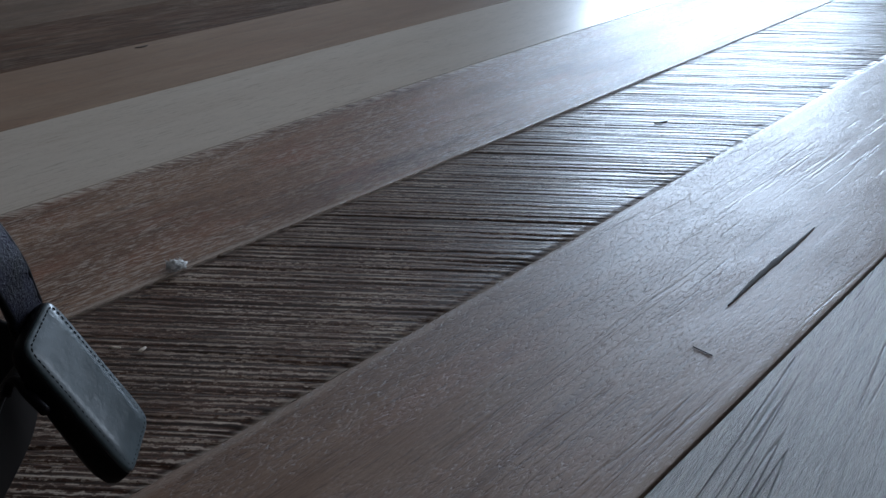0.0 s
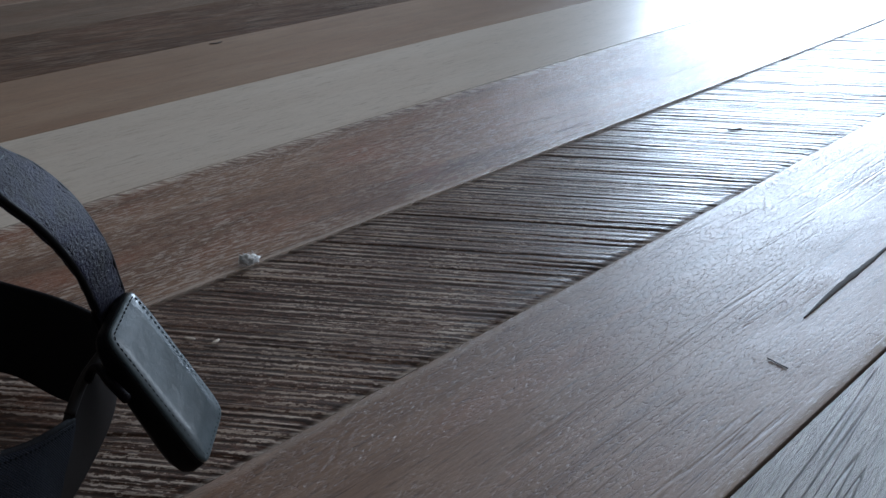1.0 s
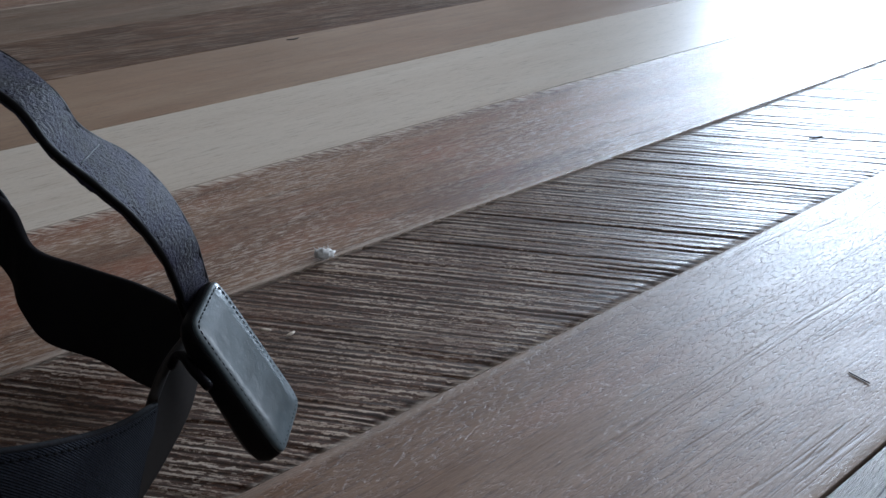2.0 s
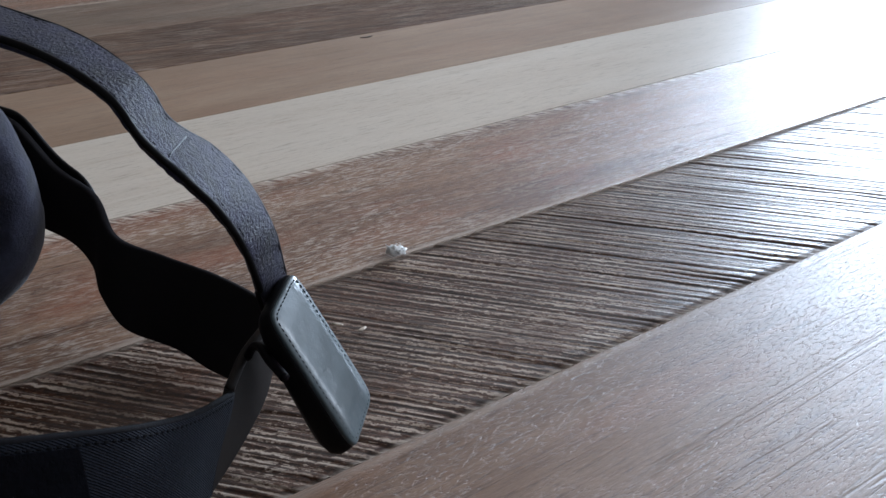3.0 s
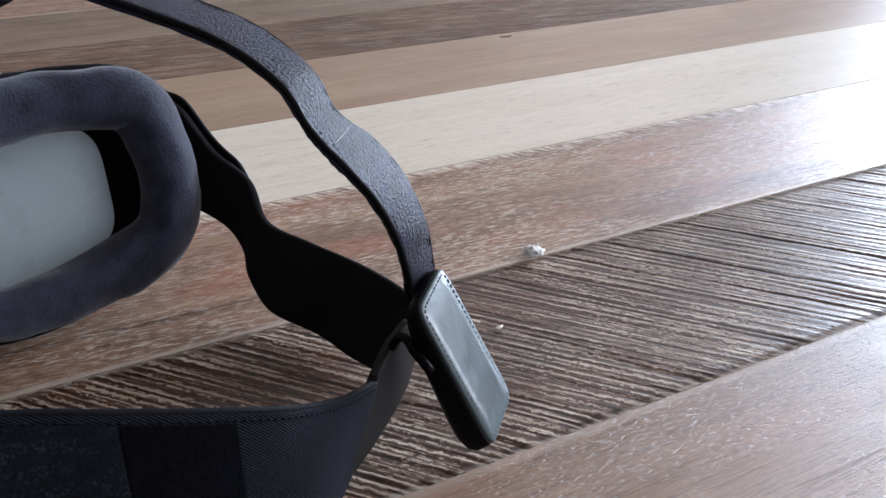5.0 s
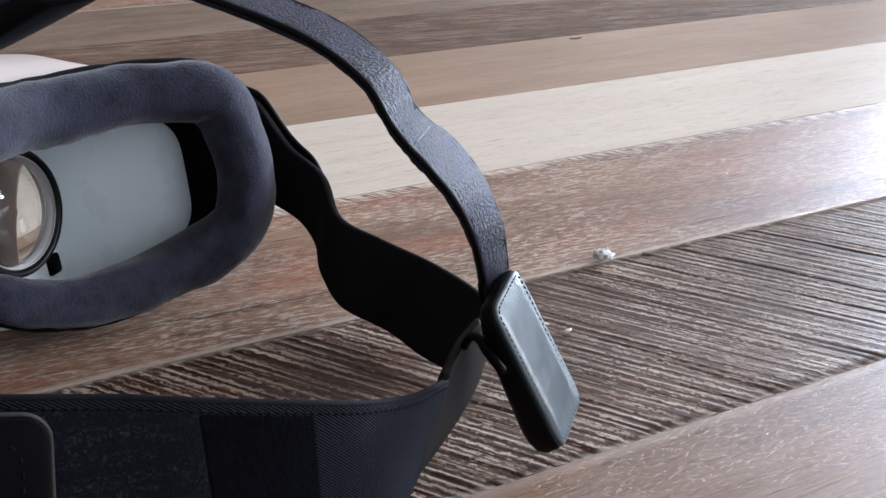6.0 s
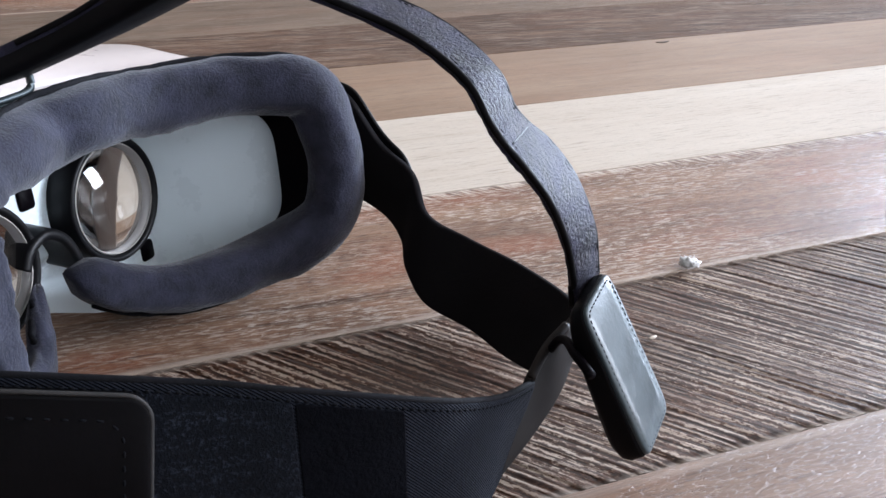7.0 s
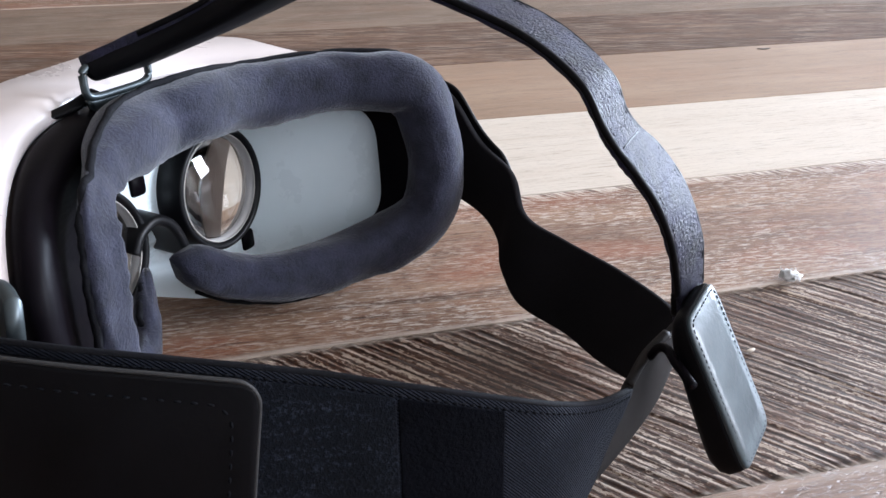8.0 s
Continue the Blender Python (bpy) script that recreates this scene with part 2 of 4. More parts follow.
FOAM = plain("black_foam_edge", (0.0045, 0.0045, 0.006), 0.85, bumps=(600, 0.6, 0.0006), vary=0.4, spec=0.12)
GLOSS_BLACK = plain("glossy_black_plastic", (0.0030, 0.0022, 0.0032), 0.45, vary=0.2, spec=0.035)
MATT_BLACK = plain("matt_black_plastic", (0.0055, 0.0055, 0.0065), 0.40, bumps=(900, 0.15, 0.0002), vary=0.2, spec=0.2)
VELVET = plain("black_velvet_lining", (0.0060, 0.0052, 0.0060), 0.95, bumps=(700, 0.3, 0.0004), spec=0.1)
LEATHER = plain("worn_black_leather", (0.0095, 0.0090, 0.0215), 0.42, bumps=(1000, 0.9, 0.0008), vary=0.85, sheen=0.04, spec=0.16, cloud=150)
GREY_LEATHER = plain("smooth_grey_leather", (0.031, 0.044, 0.049), 0.32, bumps=(160, 0.5, 0.0005), vary=0.25, spec=0.35)
DARK_LEATHER = plain("smooth_black_leather", (0.0032, 0.0030, 0.0036), 0.42, bumps=(300, 0.25, 0.0003), vary=0.25, spec=0.07)
THREAD = plain("dark_thread", (0.005, 0.0055, 0.007), 0.85, spec=0.06)
PALE_PIPING = plain("grey_edge_piping", (0.028, 0.027, 0.027), 0.55, spec=0.2)
WEBBING = weave("blue_black_elastic_webbing", (0.0034, 0.0043, 0.0074), 620)
WHITE_PLASTIC = plain("white_plastic", (0.45, 0.395, 0.372), 0.3, vary=0.02)
# pale grey plate with the window's blue light mixed into its base colour
PLATE_PLASTIC = plain("window_tinted_grey_plastic", (0.76, 0.86, 0.90), 0.28, vary=0.02)
GUNMETAL = plain("dark_satin_metal", (0.045, 0.055, 0.058), 0.38, metal=0.6)
TAUPE = plain("brown_grey_plastic", (0.0135, 0.0105, 0.0092), 0.5, bumps=(500, 0.2, 0.0002), spec=0.15)
# sleeve coloured pale for the white streaks that the lens refracts from the shell
SLEEVE = plain("pale_refraction_sleeve", (0.40, 0.39, 0.38), 0.2, vary=0.1)
PALE_EDGE = plain("pale_lens_edge", (0.42, 0.40, 0.37), 0.3)
PAINT = plain("taupe_wall_paint", (0.155, 0.130, 0.107), 0.7, bumps=(60, 0.1, 0.001), vary=0.03)
BOUNCE_PAINT = plain("white_bounce_paint", (0.74, 0.73, 0.715), 0.75, bumps=(60, 0.1, 0.001), vary=0.03)
CEILING_PAINT = plain("cream_ceiling_paint", (0.46, 0.42, 0.37), 0.8, vary=0.02)
HOOK_FABRIC = plain("black_hook_fabric", (0.0022, 0.0024, 0.0036), 0.95, bumps=(600, 0.8, 0.0008), vary=0.5, spec=0.04)
GAP = plain("dark_joint_filler", (0.02, 0.015, 0.012), 0.8)
LINT = plain("white_lint", (0.78, 0.78, 0.77), 0.95, bumps=(1500, 0.4, 0.0005), vary=0.08)
CHIP = plain("cream_paint_chip", (0.50, 0.43, 0.35), 0.6, vary=0.1)
SPLIT = plain("dark_wood_mark", (0.035, 0.026, 0.022), 0.75, bumps=(300, 0.5, 0.0005), vary=0.4)

lens_mat, ltree, lbsdf = material("clear_lens_glass")
lbsdf.inputs["Base Color"].default_value = (0.97, 0.98, 0.98, 1)
lbsdf.inputs["Roughness"].default_value = 0.01
lbsdf.inputs["IOR"].default_value = 1.46
lbsdf.inputs["Transmission Weight"].default_value = 1.0

# ---------------------------------------------------------------- builders
ORIGIN = {}


def thing(name, place, label, category, group="", kind=""):
    ob = new(name)
    ob.empty_display_size = 0.02
    ob.location = place
    ORIGIN[ob.name] = Vector(place)
    return tagged(ob, label, category, group, kind)


def finish(bm, mat, smooth=True):
    bmesh.ops.recalc_face_normals(bm, faces=bm.faces)
    me = bpy.data.meshes.new("mesh")
    for f in bm.faces:
        f.smooth = smooth
    bm.to_mesh(me)
    bm.free()
    me.materials.append(mat)
    return me


def part(name, bm, mat, parent, label="", smooth=True):
    """One mesh, built in world coordinates, under a thing or a part of it."""
    root = parent
    while root.parent:
        root = root.parent
    bmesh.ops.translate(bm, verts=bm.verts, vec=-ORIGIN[root.name])
    ob = new(name, finish(bm, mat, smooth))
    ob.data.name = name
    ob.parent = parent
    if label:
        tagged(ob, label)
    return ob


def catmull(points, n):
    """n samples of a smooth curve through points (numpy rows), even in the number of the point."""
    p = np.array(points, float)
    ext = np.vstack([2 * p[0] - p[1], p, 2 * p[-1] - p[-2]])
    out = []
    for s in np.linspace(0, len(p) - 1, n):
        i = min(int(s), len(p) - 2)
        u = s - i
        a, b, c, d = ext[i:i + 4]
        out.append(0.5 * (2 * b + (c - a) * u + (2 * a - 5 * b + 4 * c - d) * u * u + (3 * b - a - 3 * c + d) * u ** 3))
    return np.array(out)


def sweep(rings, closed=False, caps=True):
    """A skin over rings of points, each a loop."""
    bm = bmesh.new()
    rows = [[bm.verts.new(p) for p in ring] for ring in rings]
    count = len(rows[0])
    pairs = list(zip(rows, rows[1:])) + ([(rows[-1], rows[0])] if closed else [])
    for a, b in pairs:
        for i in range(count):
            j = (i + 1) % count
            bm.faces.new((a[i], a[j], b[j], b[i]))
    if caps and not closed:
        bm.faces.new(rows[0][::-1])
        bm.faces.new(rows[-1])
    return bm


def band_profile(half, thick, corner, steps=4):
    """A rounded bar's outline: across, through."""
    out = []
    t = thick / 2
    c = min(corner, t * 0.98)
    for cx, cy, a0 in ((half - c, t - c, 0), (-half + c, t - c, 90), (-half + c, -t + c, 180), (half - c, -t + c, 270)):
        for k in range(steps + 1):
            a = radians(a0 + 90 * k / steps)
            out.append((cx + c * math.cos(a), cy + c * math.sin(a)))
    return out


def strap(edge_a, edge_b, thick, n=60, corner=0.0008, off=0.0, inset=0.0, wobble=0.0, ends=(0, 0), radius=0.0):
    """A band between two edge curves. off: moved along its normal; inset: narrower by so much at each edge."""
    a, b = catmull(edge_a, n), catmull(edge_b, n)
    mid = (a + b) / 2
    tan = np.gradient(mid, axis=0)
    total = np.linalg.norm(np.diff(mid, axis=0), axis=1).sum()
    rings = []
    for i in range(n):
        w = b[i] - a[i]
        half = np.linalg.norm(w) / 2 - inset
        w = w / np.linalg.norm(w)
        nn = np.cross(tan[i], w)
        nn /= np.linalg.norm(nn)
        k = 1.0
        s = i / (n - 1)
        if ends[0] and s < ends[0]:
            k = math.sqrt(max(0.02, 1 - (1 - s / ends[0]) ** 2))
        if ends[1] and 1 - s < ends[1]:
            k = math.sqrt(max(0.02, 1 - (1 - (1 - s) / ends[1]) ** 2))
        if radius:
            d = min(s, 1 - s) * total
            if d < radius:
                k = (half - radius + math.sqrt(max(0.0, radius ** 2 - (radius - d) ** 2))) / half
        h = half * k
        ring = []
        for x, y in band_profile(h, thick, corner):
            jig = wobble * noise.noise(Vector((i * 0.35, x * 300, y * 300)))
            ring.append(mid[i] + w * (x + jig) + nn * (y + off + jig))
        rings.append(ring)
    return sweep(rings)


def thread_run(curve, normals, size=0.0007, pitch=0.0028, fill=0.62):
    """Stitches: short thread capsules along a curve, half sunk in the surface."""
    c = np.array(curve)
    seg = np.linalg.norm(np.diff(c, axis=0), axis=1)
    cum = np.concatenate([[0], np.cumsum(seg)])
    bm = bmesh.new()
    s = pitch * 0.3
    while s + pitch * fill < cum[-1]:
        ends = [np.array([np.interp(q, cum, c[:, k]) for k in range(3)]) for q in (s, s + pitch * fill)]
        nn = np.array([np.interp(s, cum, np.array(normals)[:, k]) for k in range(3)])
        d = ends[1] - ends[0]
        d /= np.linalg.norm(d)
        side = np.cross(d, nn)
        side /= np.linalg.norm(side)
        top = np.cross(side, d)
        rings = []
        for q, k in ((0, 0.35), (0.25, 1.0), (0.75, 1.0), (1, 0.35)):
            p = ends[0] * (1 - q) + ends[1] * q
            rings.append([bm.verts.new(p + size * k * (math.cos(t) * side + math.sin(t) * top)) for t in np.linspace(0, 2 * math.pi, 6)[:-1]])
        for r0, r1 in zip(rings, rings[1:]):
            for i in range(5):
                bm.faces.new((r0[i], r0[(i + 1) % 5], r1[(i + 1) % 5], r1[i]))
        bm.faces.new(rings[0][::-1])
        bm.faces.new(rings[-1])
        s += pitch
    return bm


def tube(curve, radius, sides=10, closed=False):
    c = np.array(curve, float)
    tan = np.gradient(c, axis=0) if not closed else (np.roll(c, -1, 0) - np.roll(c, 1, 0))
    rings = []
    up = np.array([0.13, 0.21, 0.97])
    for p, t in zip(c, tan):
        t = t / np.linalg.norm(t)
        a = np.cross(t, up)
        a /= np.linalg.norm(a)
        b = np.cross(t, a)
        rings.append([p + radius * (math.cos(q) * a + math.sin(q) * b) for q in np.linspace(0, 2 * math.pi, sides + 1)[:-1]])
    return sweep(rings, closed=closed)


def box_bm(x0, x1, y0, y1, z0, z1, bevel=0.0):
    bm = bmesh.new()
    bmesh.ops.create_cube(bm, size=1, matrix=Matrix.Translation(((x0 + x1) / 2, (y0 + y1) / 2, (z0 + z1) / 2)) @ Matrix.Diagonal((x1 - x0, y1 - y0, z1 - z0, 1)))
    if bevel:
        bmesh.ops.bevel(bm, geom=bm.edges[:], offset=bevel, segments=2, affect="EDGES", profile=0.5)
    return bm


def simple(name, bm, mat, label, category, kind="", smooth=False):
    ob = new(name, finish(bm, mat, smooth))
    ob.data.name = name
    return tagged(ob, label, category, kind=kind)


# ---------------------------------------------------------------- room shell
X0, X1, Y0, Y1, H = ROOM
WALL = 0.18


def wall_with_opening(name, label, axis, at, lo, hi, openings=(), mat=PAINT):
    """A wall across x or y at a place, thick outwards, with holes where windows stand (a0, a1, z0, z1), in order."""
    bm = bmesh.new()
    out = WALL if at > 0 else -WALL
    spans, a = [], lo
    for a0, a1, z0, z1 in openings:
        spans += [(a, a0, 0.0, H), (a0, a1, 0.0, z0), (a0, a1, z1, H)]
        a = a1
    spans.append((a, hi, 0.0, H))
    for a0, a1, z0, z1 in spans:
        b0, b1 = sorted((at, at + out))
        c = box_bm(b0, b1, a0, a1, z0, z1) if axis == "x" else box_bm(a0, a1, b0, b1, z0, z1)
        me = bpy.data.meshes.new("tmp")
        c.to_mesh(me)
        c.free()
        bm.from_mesh(me)
        bpy.data.meshes.remove(me)
    return simple(name, bm, mat, label, "wall", "structure")


# walls and ceiling are out of view; their tones set the bounce light
wall_with_opening("wall_east", "taupe painted wall with two window openings", "x", X1, Y0, Y1, (WINDOW_FILL, WINDOW_EAST))
wall_with_opening("wall_west", "plain taupe painted wall", "x", X0, Y0, Y1)
wall_with_opening("wall_north", "plain taupe painted wall", "y", Y1, X0, X1)
# unseen south wall made white to bounce fill light onto the headset
wall_with_opening("wall_south", "unseen white wall added as a reflector", "y", Y0, X0, X1, mat=BOUNCE_PAINT)
simple("ceiling", box_bm(X0, X1, Y0, Y1, H, H + 0.1), CEILING_PAINT, "plain cream painted ceiling", "ceiling", "structure")


def window(name, axis, at, opening):
    a0, a1, z0, z1 = opening
    mid = (at, (a0 + a1) / 2, z0) if axis == "x" else ((a0 + a1) / 2, at, z0)
    root = thing(name, mid, "white framed window in a painted wall", "window", kind="structure")
    deep = 0.09 if at > 0 else -0.09
    d0, d1 = sorted((at + deep, at + deep * 1.5))

    def bar(b0, b1, c0, c1, nm):
        bm = box_bm(d0, d1, b0, b1, c0, c1, 0.004) if axis == "x" else box_bm(b0, b1, d0, d1, c0, c1, 0.004)
        part(nm, bm, WHITE_PLASTIC, root, smooth=False)

    f = 0.05
    bar(a0, a1, z0, z0 + f, "window_frame")
    bar(a0, a1, z1 - f, z1, "window_frame")
    bar(a0, a0 + f, z0 + f, z1 - f, "window_frame")
    bar(a1 - f, a1, z0 + f, z1 - f, "window_frame")


window("window_1", "x", X1, WINDOW_EAST)
# this one is added round the fill lamp and stays out of view
window("window_fill", "x", X1, WINDOW_FILL)

# ---------------------------------------------------------------- vr headset
# frame of the headset: u to the wearer's right, v towards the wearer, w up; origin midway between the lenses
HC = np.array((-0.2424, 0.0229, 0.0476))
HU = np.array((0.6874, 0.7230, -0.0691))
HV = np.array((0.7242, -0.6754, 0.1392))
HW = np.array((-0.0540, 0.1457, 0.9879))


def hs(u, v, w):
    return HC + u * HU + v * HV + w * HW


headset = thing("vr_headset", (-0.2424, 0.0229, 0.0), "white virtual reality headset with charcoal suede cushion and black straps", "headset")


def rounded(hu, hw, n=96, power=2.8):
    """A rounded-rectangle outline in u, w."""
    out = []
    for t in np.linspace(0, 2 * math.pi, n + 1)[:-1]:
        c, s = math.cos(t), math.sin(t)
        out.append((hu * math.copysign(abs(c) ** (2 / power), c), hw * math.copysign(abs(s) ** (2 / power), s)))
    return out


def ring_at(hu, hw, vf, power=2.8, crown=0.0):
    """One outline across the headset; crown: how far its top is domed."""
    return [hs(u, vf(u) if callable(vf) else vf, w + crown * (1 - ((u - 0.015) / 0.08) ** 2) * max(0.0, w / hw)) for u, w in rounded(hu, hw, power=power)]


# white front shell, open towards the front where the phone would sit
def bow(u):
    """How far the face side stands towards the wearer; the left side gives way under the band."""
    return 0.016 + (0.046 if u > 0 else 0.036) * (abs(u) / 0.088) ** 2.2


def rim(off):
    return lambda u: bow(u) - off * (0.85 + 0.15 * min(1.0, max(0.0, (u + 0.075) / 0.045)))


shell_rings = [ring_at(0.0950, 0.0415, rim(0.021), 2.9), ring_at(0.0985, 0.0450, rim(0.025), 3.3, 0.003), ring_at(0.1005, 0.0478, lambda u: min(-0.012, 0.4 * bow(u) - 0.030), 4.6, 0.0052),
               ring_at(0.1000, 0.0450, -0.036, 4.6, 0.0030), ring_at(0.0985, 0.0425, -0.048, 4.6, 0.0010), ring_at(0.096, 0.0405, -0.060, 4.4), ring_at(0.093, 0.0380, -0.063, 4.2), ring_at(0.092, 0.0370, -0.060, 4.2),
               ring_at(0.095, 0.0400, -0.03, 4.2), ring_at(0.093, 0.0400, rim(0.027), 3.6)]
bm = sweep(shell_rings, closed=True)
nose_gap = []
for f in bm.faces:
    d = np.array(f.calc_center_median()) - HC
    if -0.030 < d @ HU < 0.036 and d @ HW < -0.02:
        nose_gap.append(f)
bmesh.ops.delete(bm, geom=nose_gap, context="FACES")
shell = part("shell", bm, WHITE_PLASTIC, headset, "glossy white plastic front shell")


def opening_ring(hu, hw, off):
    """The inner edge of the black frame, wider on the wearer's right."""
    wide = [(u * (1.13 if u > 0 else 0.89), w) for u, w in rounded(hu, hw, power=4.5)]
    return [hs(u, rim(off)(u), w) for u, w in wide]


# black frame between shell and cushion, open at the nose
frame_rings = [ring_at(0.0930, 0.0410, rim(0.022)), ring_at(0.0945, 0.0422, rim(0.018)), ring_at(0.0930, 0.0410, rim(0.011)), ring_at(0.0870, 0.0385, rim(0.006)),
               opening_ring(0.0660, 0.0300, 0.006), opening_ring(0.0720, 0.0350, 0.014), ring_at(0.0870, 0.0410, rim(0.022))]
bm = sweep(frame_rings, closed=True)
gone = []
for f in bm.faces:
    d = np.array(f.calc_center_median()) - HC
    if abs(d @ HU) < 0.030 and d @ HW < 0:
        gone.append(f)
bmesh.ops.delete(bm, geom=gone, context="FACES")
part("face_frame", bm, GLOSS_BLACK, headset, "glossy black frame behind the cushion")

# suede cushion: a padded tube from one side of the nose round to the other
# the wearer's left side is pushed in where the pad leans on the band
track = [(-0.0146, 0.0027, -0.0140), (-0.0241, 0.0093, -0.0234), (-0.0349, 0.0181, -0.0322), (-0.0521, 0.0274, -0.0315), (-0.0657, 0.0400, -0.0238), (-0.0698, 0.0446, -0.0092), (-0.0689, 0.0439, 0.0121),
         (-0.0627, 0.0392, 0.0256), (-0.0431, 0.0252, 0.0324), (-0.0170, 0.0153, 0.0347), (0.0010, 0.0170, 0.0362), (0.0324, 0.0190, 0.0346), (0.0610, 0.0350, 0.0335), (0.0780, 0.0545, 0.0290), (0.0825, 0.0610, 0.0125),
         (0.0825, 0.0620, -0.0090), (0.0770, 0.0555, -0.0235), (0.0600, 0.0380, -0.0320), (0.0375, 0.0230, -0.0340), (0.0156, 0.0110, -0.0274), (-0.0030, 0.0030, -0.0148)]
tr = catmull(track, 150)
tt = np.gradient(tr, axis=0)
cushion_rings, pip_out = [], []
for i, (p, t) in enumerate(zip(tr, tt)):
    t = t / np.linalg.norm(t)
    s = min(i, len(tr) - 1 - i)
    k = math.sqrt(max(0.03, 1 - (1 - min(s / (8 if i < 75 else 4), 1)) ** 2)) * (0.52 + 0.48 * min(1.0, s / 36) ** 1.3 if i < 75 else 0.66 + 0.34 * min(1.0, s / 26))
    inp = np.cross(t, (0, 1, 0))
    inp /= np.linalg.norm(inp)
    dep = np.cross(inp, t)
    if dep[1] < 0:
        dep = -dep
    ring = []
    for q in np.linspace(0, 2 * math.pi, 29)[:-1]:
        c, sn = math.cos(q), math.sin(q)
        left = min(1.0, max(0.0, (-p[0] - 0.030) / 0.025))
        slim = 1.0 - 0.42 * left - (0.35 if p[0] < 0 and p[2] < 0 else 0) * (1 - left)
        a = slim * 0.0108 * math.copysign(abs(c) ** 0.75, c) * k
        b = (0.0100 - 0.0066 * left) * (0.55 if p[0] < -0.002 and p[2] < 0 and left < 0.5 else 1.0) * math.copysign(abs(sn) ** 0.85, sn) * k
        pucker = 0.0011 * left * noise.noise(Vector((i * 0.55, 2.0, 1.0)))
        lump = pucker + 0.0013 * noise.noise(Vector((p[0] * 60, p[1] * 60 + c, p[2] * 60 + sn))) + 0.0005 * noise.noise(Vector((p[0] * 190, c * 3, p[2] * 190 + sn * 3)))
        ring.append(hs(*(p + inp * (a + lump * c) + dep * (b + lump))))
    cushion_rings.append(ring)
    sign = -1 if (inp @ np.array((p[0], 0, p[2]))) < 0 else 1
    wave = 0.0008 * (1 + left) * noise.noise(Vector((i * 0.62, 4.0, 1.0)))
    pip_out.append(hs(*(p + sign * inp * (slim * 0.0110 * k + wave) + dep * 0.0005)))
cushion = part("face_cushion", sweep(cushion_rings), SUEDE, headset, "charcoal suede face cushion")
part("edge_piping", tube(pip_out[4:-4], 0.0012, 8), FOAM, cushion, "black seam piping")

# lens plate with two round openings
PU, PW, NU, NW = 0.086, 0.0440, 150, 76


def plate_v(u, w):
    """Flat between the lenses, swept back towards the temples, hollow at the nose."""
    side = (0.044 if u > 0 else 0.026) * max(0.0, (abs(u) - 0.055) / 0.025) ** 1.15
    nose = max(0.0, 1 - (u / 0.019) ** 2) * min(1.0, max(0.0, (-0.012 - w) / 0.012))
    return -0.009 + side - 0.013 * nose


bm = bmesh.new()
grid = {}
for i in range(NU + 1):
    for j in range(NW + 1):
        u, w = PU * (2 * i / NU - 1), PW * (2 * j / NW - 1)
        low = -0.0335 - 0.36 * max(0.0, u)  # cut away over the nose
        if abs(u) <= 0.036 and low - 1.2 * PW * 2 / NW < w <= low:
            w = low + 1e-6
        if u > -0.062 and (abs(u) > 0.036 or w > low) and (abs(u) / PU) ** 6 + (abs(w) / PW) ** 6 <= 1.0 and min(math.hypot(u - 0.031, w), math.hypot(u + 0.032, w + 0.005)) > 0.0195:
            grid[i, j] = (bm.verts.new(hs(u, plate_v(u, w), w)), bm.verts.new(hs(u, plate_v(u, w) - 0.002, w)))
for (i, j) in list(grid):
    q = [(i, j), (i + 1, j), (i + 1, j + 1), (i, j + 1)]
    if all(k in grid for k in q):
        bm.faces.new([grid[k][0] for k in q])
        bm.faces.new([grid[k][1] for k in q][::-1])
bmesh.ops.delete(bm, geom=[v for v in bm.verts if not v.link_faces], context="VERTS")
plate = part("lens_plate", bm, PLATE_PLASTIC, headset, "pale grey glossy plate round the lenses")


def circle(u0, w0, r, v, n=48):
    return [hs(u0 + r * math.cos(t), v, w0 + r * math.sin(t)) for t in np.linspace(0, 2 * math.pi, n + 1)[:-1]]


for u0, wl in ((0.031, 0.0), (-0.032, -0.005)):
    rings = [circle(u0, wl, 0.0236, -0.010), circle(u0, wl, 0.0233, -0.004), circle(u0, wl, 0.0229, 0.0005), circle(u0, wl, 0.0222, 0.0015), circle(u0, wl, 0.0206, 0.0008),
             circle(u0, wl, 0.0200, -0.004), circle(u0, wl, 0.0196, -0.014), circle(u0, wl, 0.0215, -0.014), circle(u0, wl, 0.0235, -0.012)]
    barrel = part("lens_barrel", sweep(rings, closed=True), MATT_BLACK, headset, "black round lens barrel")
    part("lens_edge", sweep([circle(u0, wl, 0.0203, -0.0004), circle(u0, wl, 0.0197, 0.0), circle(u0, wl, 0.0192, -0.004), circle(u0, wl, 0.0190, -0.013), circle(u0, wl, 0.0196, -0.013), circle(u0, wl, 0.0200, -0.004)], closed=True),
         SLEEVE, barrel, "inner lens sleeve, pale like the shell refracted in it")
    part("lens_edge", tube(circle(u0, wl, 0.0198, 0.0002), 0.00025, 6, closed=True), PALE_EDGE, barrel, "thin pale edge of the lens")
    lens_rings = []
    for k in range(0, 9):
        r = 0.0188 * math.sin(math.pi / 2 * k / 8) + 0.00002
        lens_rings.append(circle(u0, wl, r, -0.003 + 0.0045 * (1 - (r / 0.0188) ** 2)))
    for k in range(8, -1, -1):
        r = 0.0188 * math.sin(math.pi / 2 * k / 8) + 0.00002
        lens_rings.append(circle(u0, wl, r, -0.005 - 0.0030 * (1 - (r / 0.0188) ** 2)))
    part("lens", sweep(lens_rings), lens_mat, barrel, "clear convex glass lens")

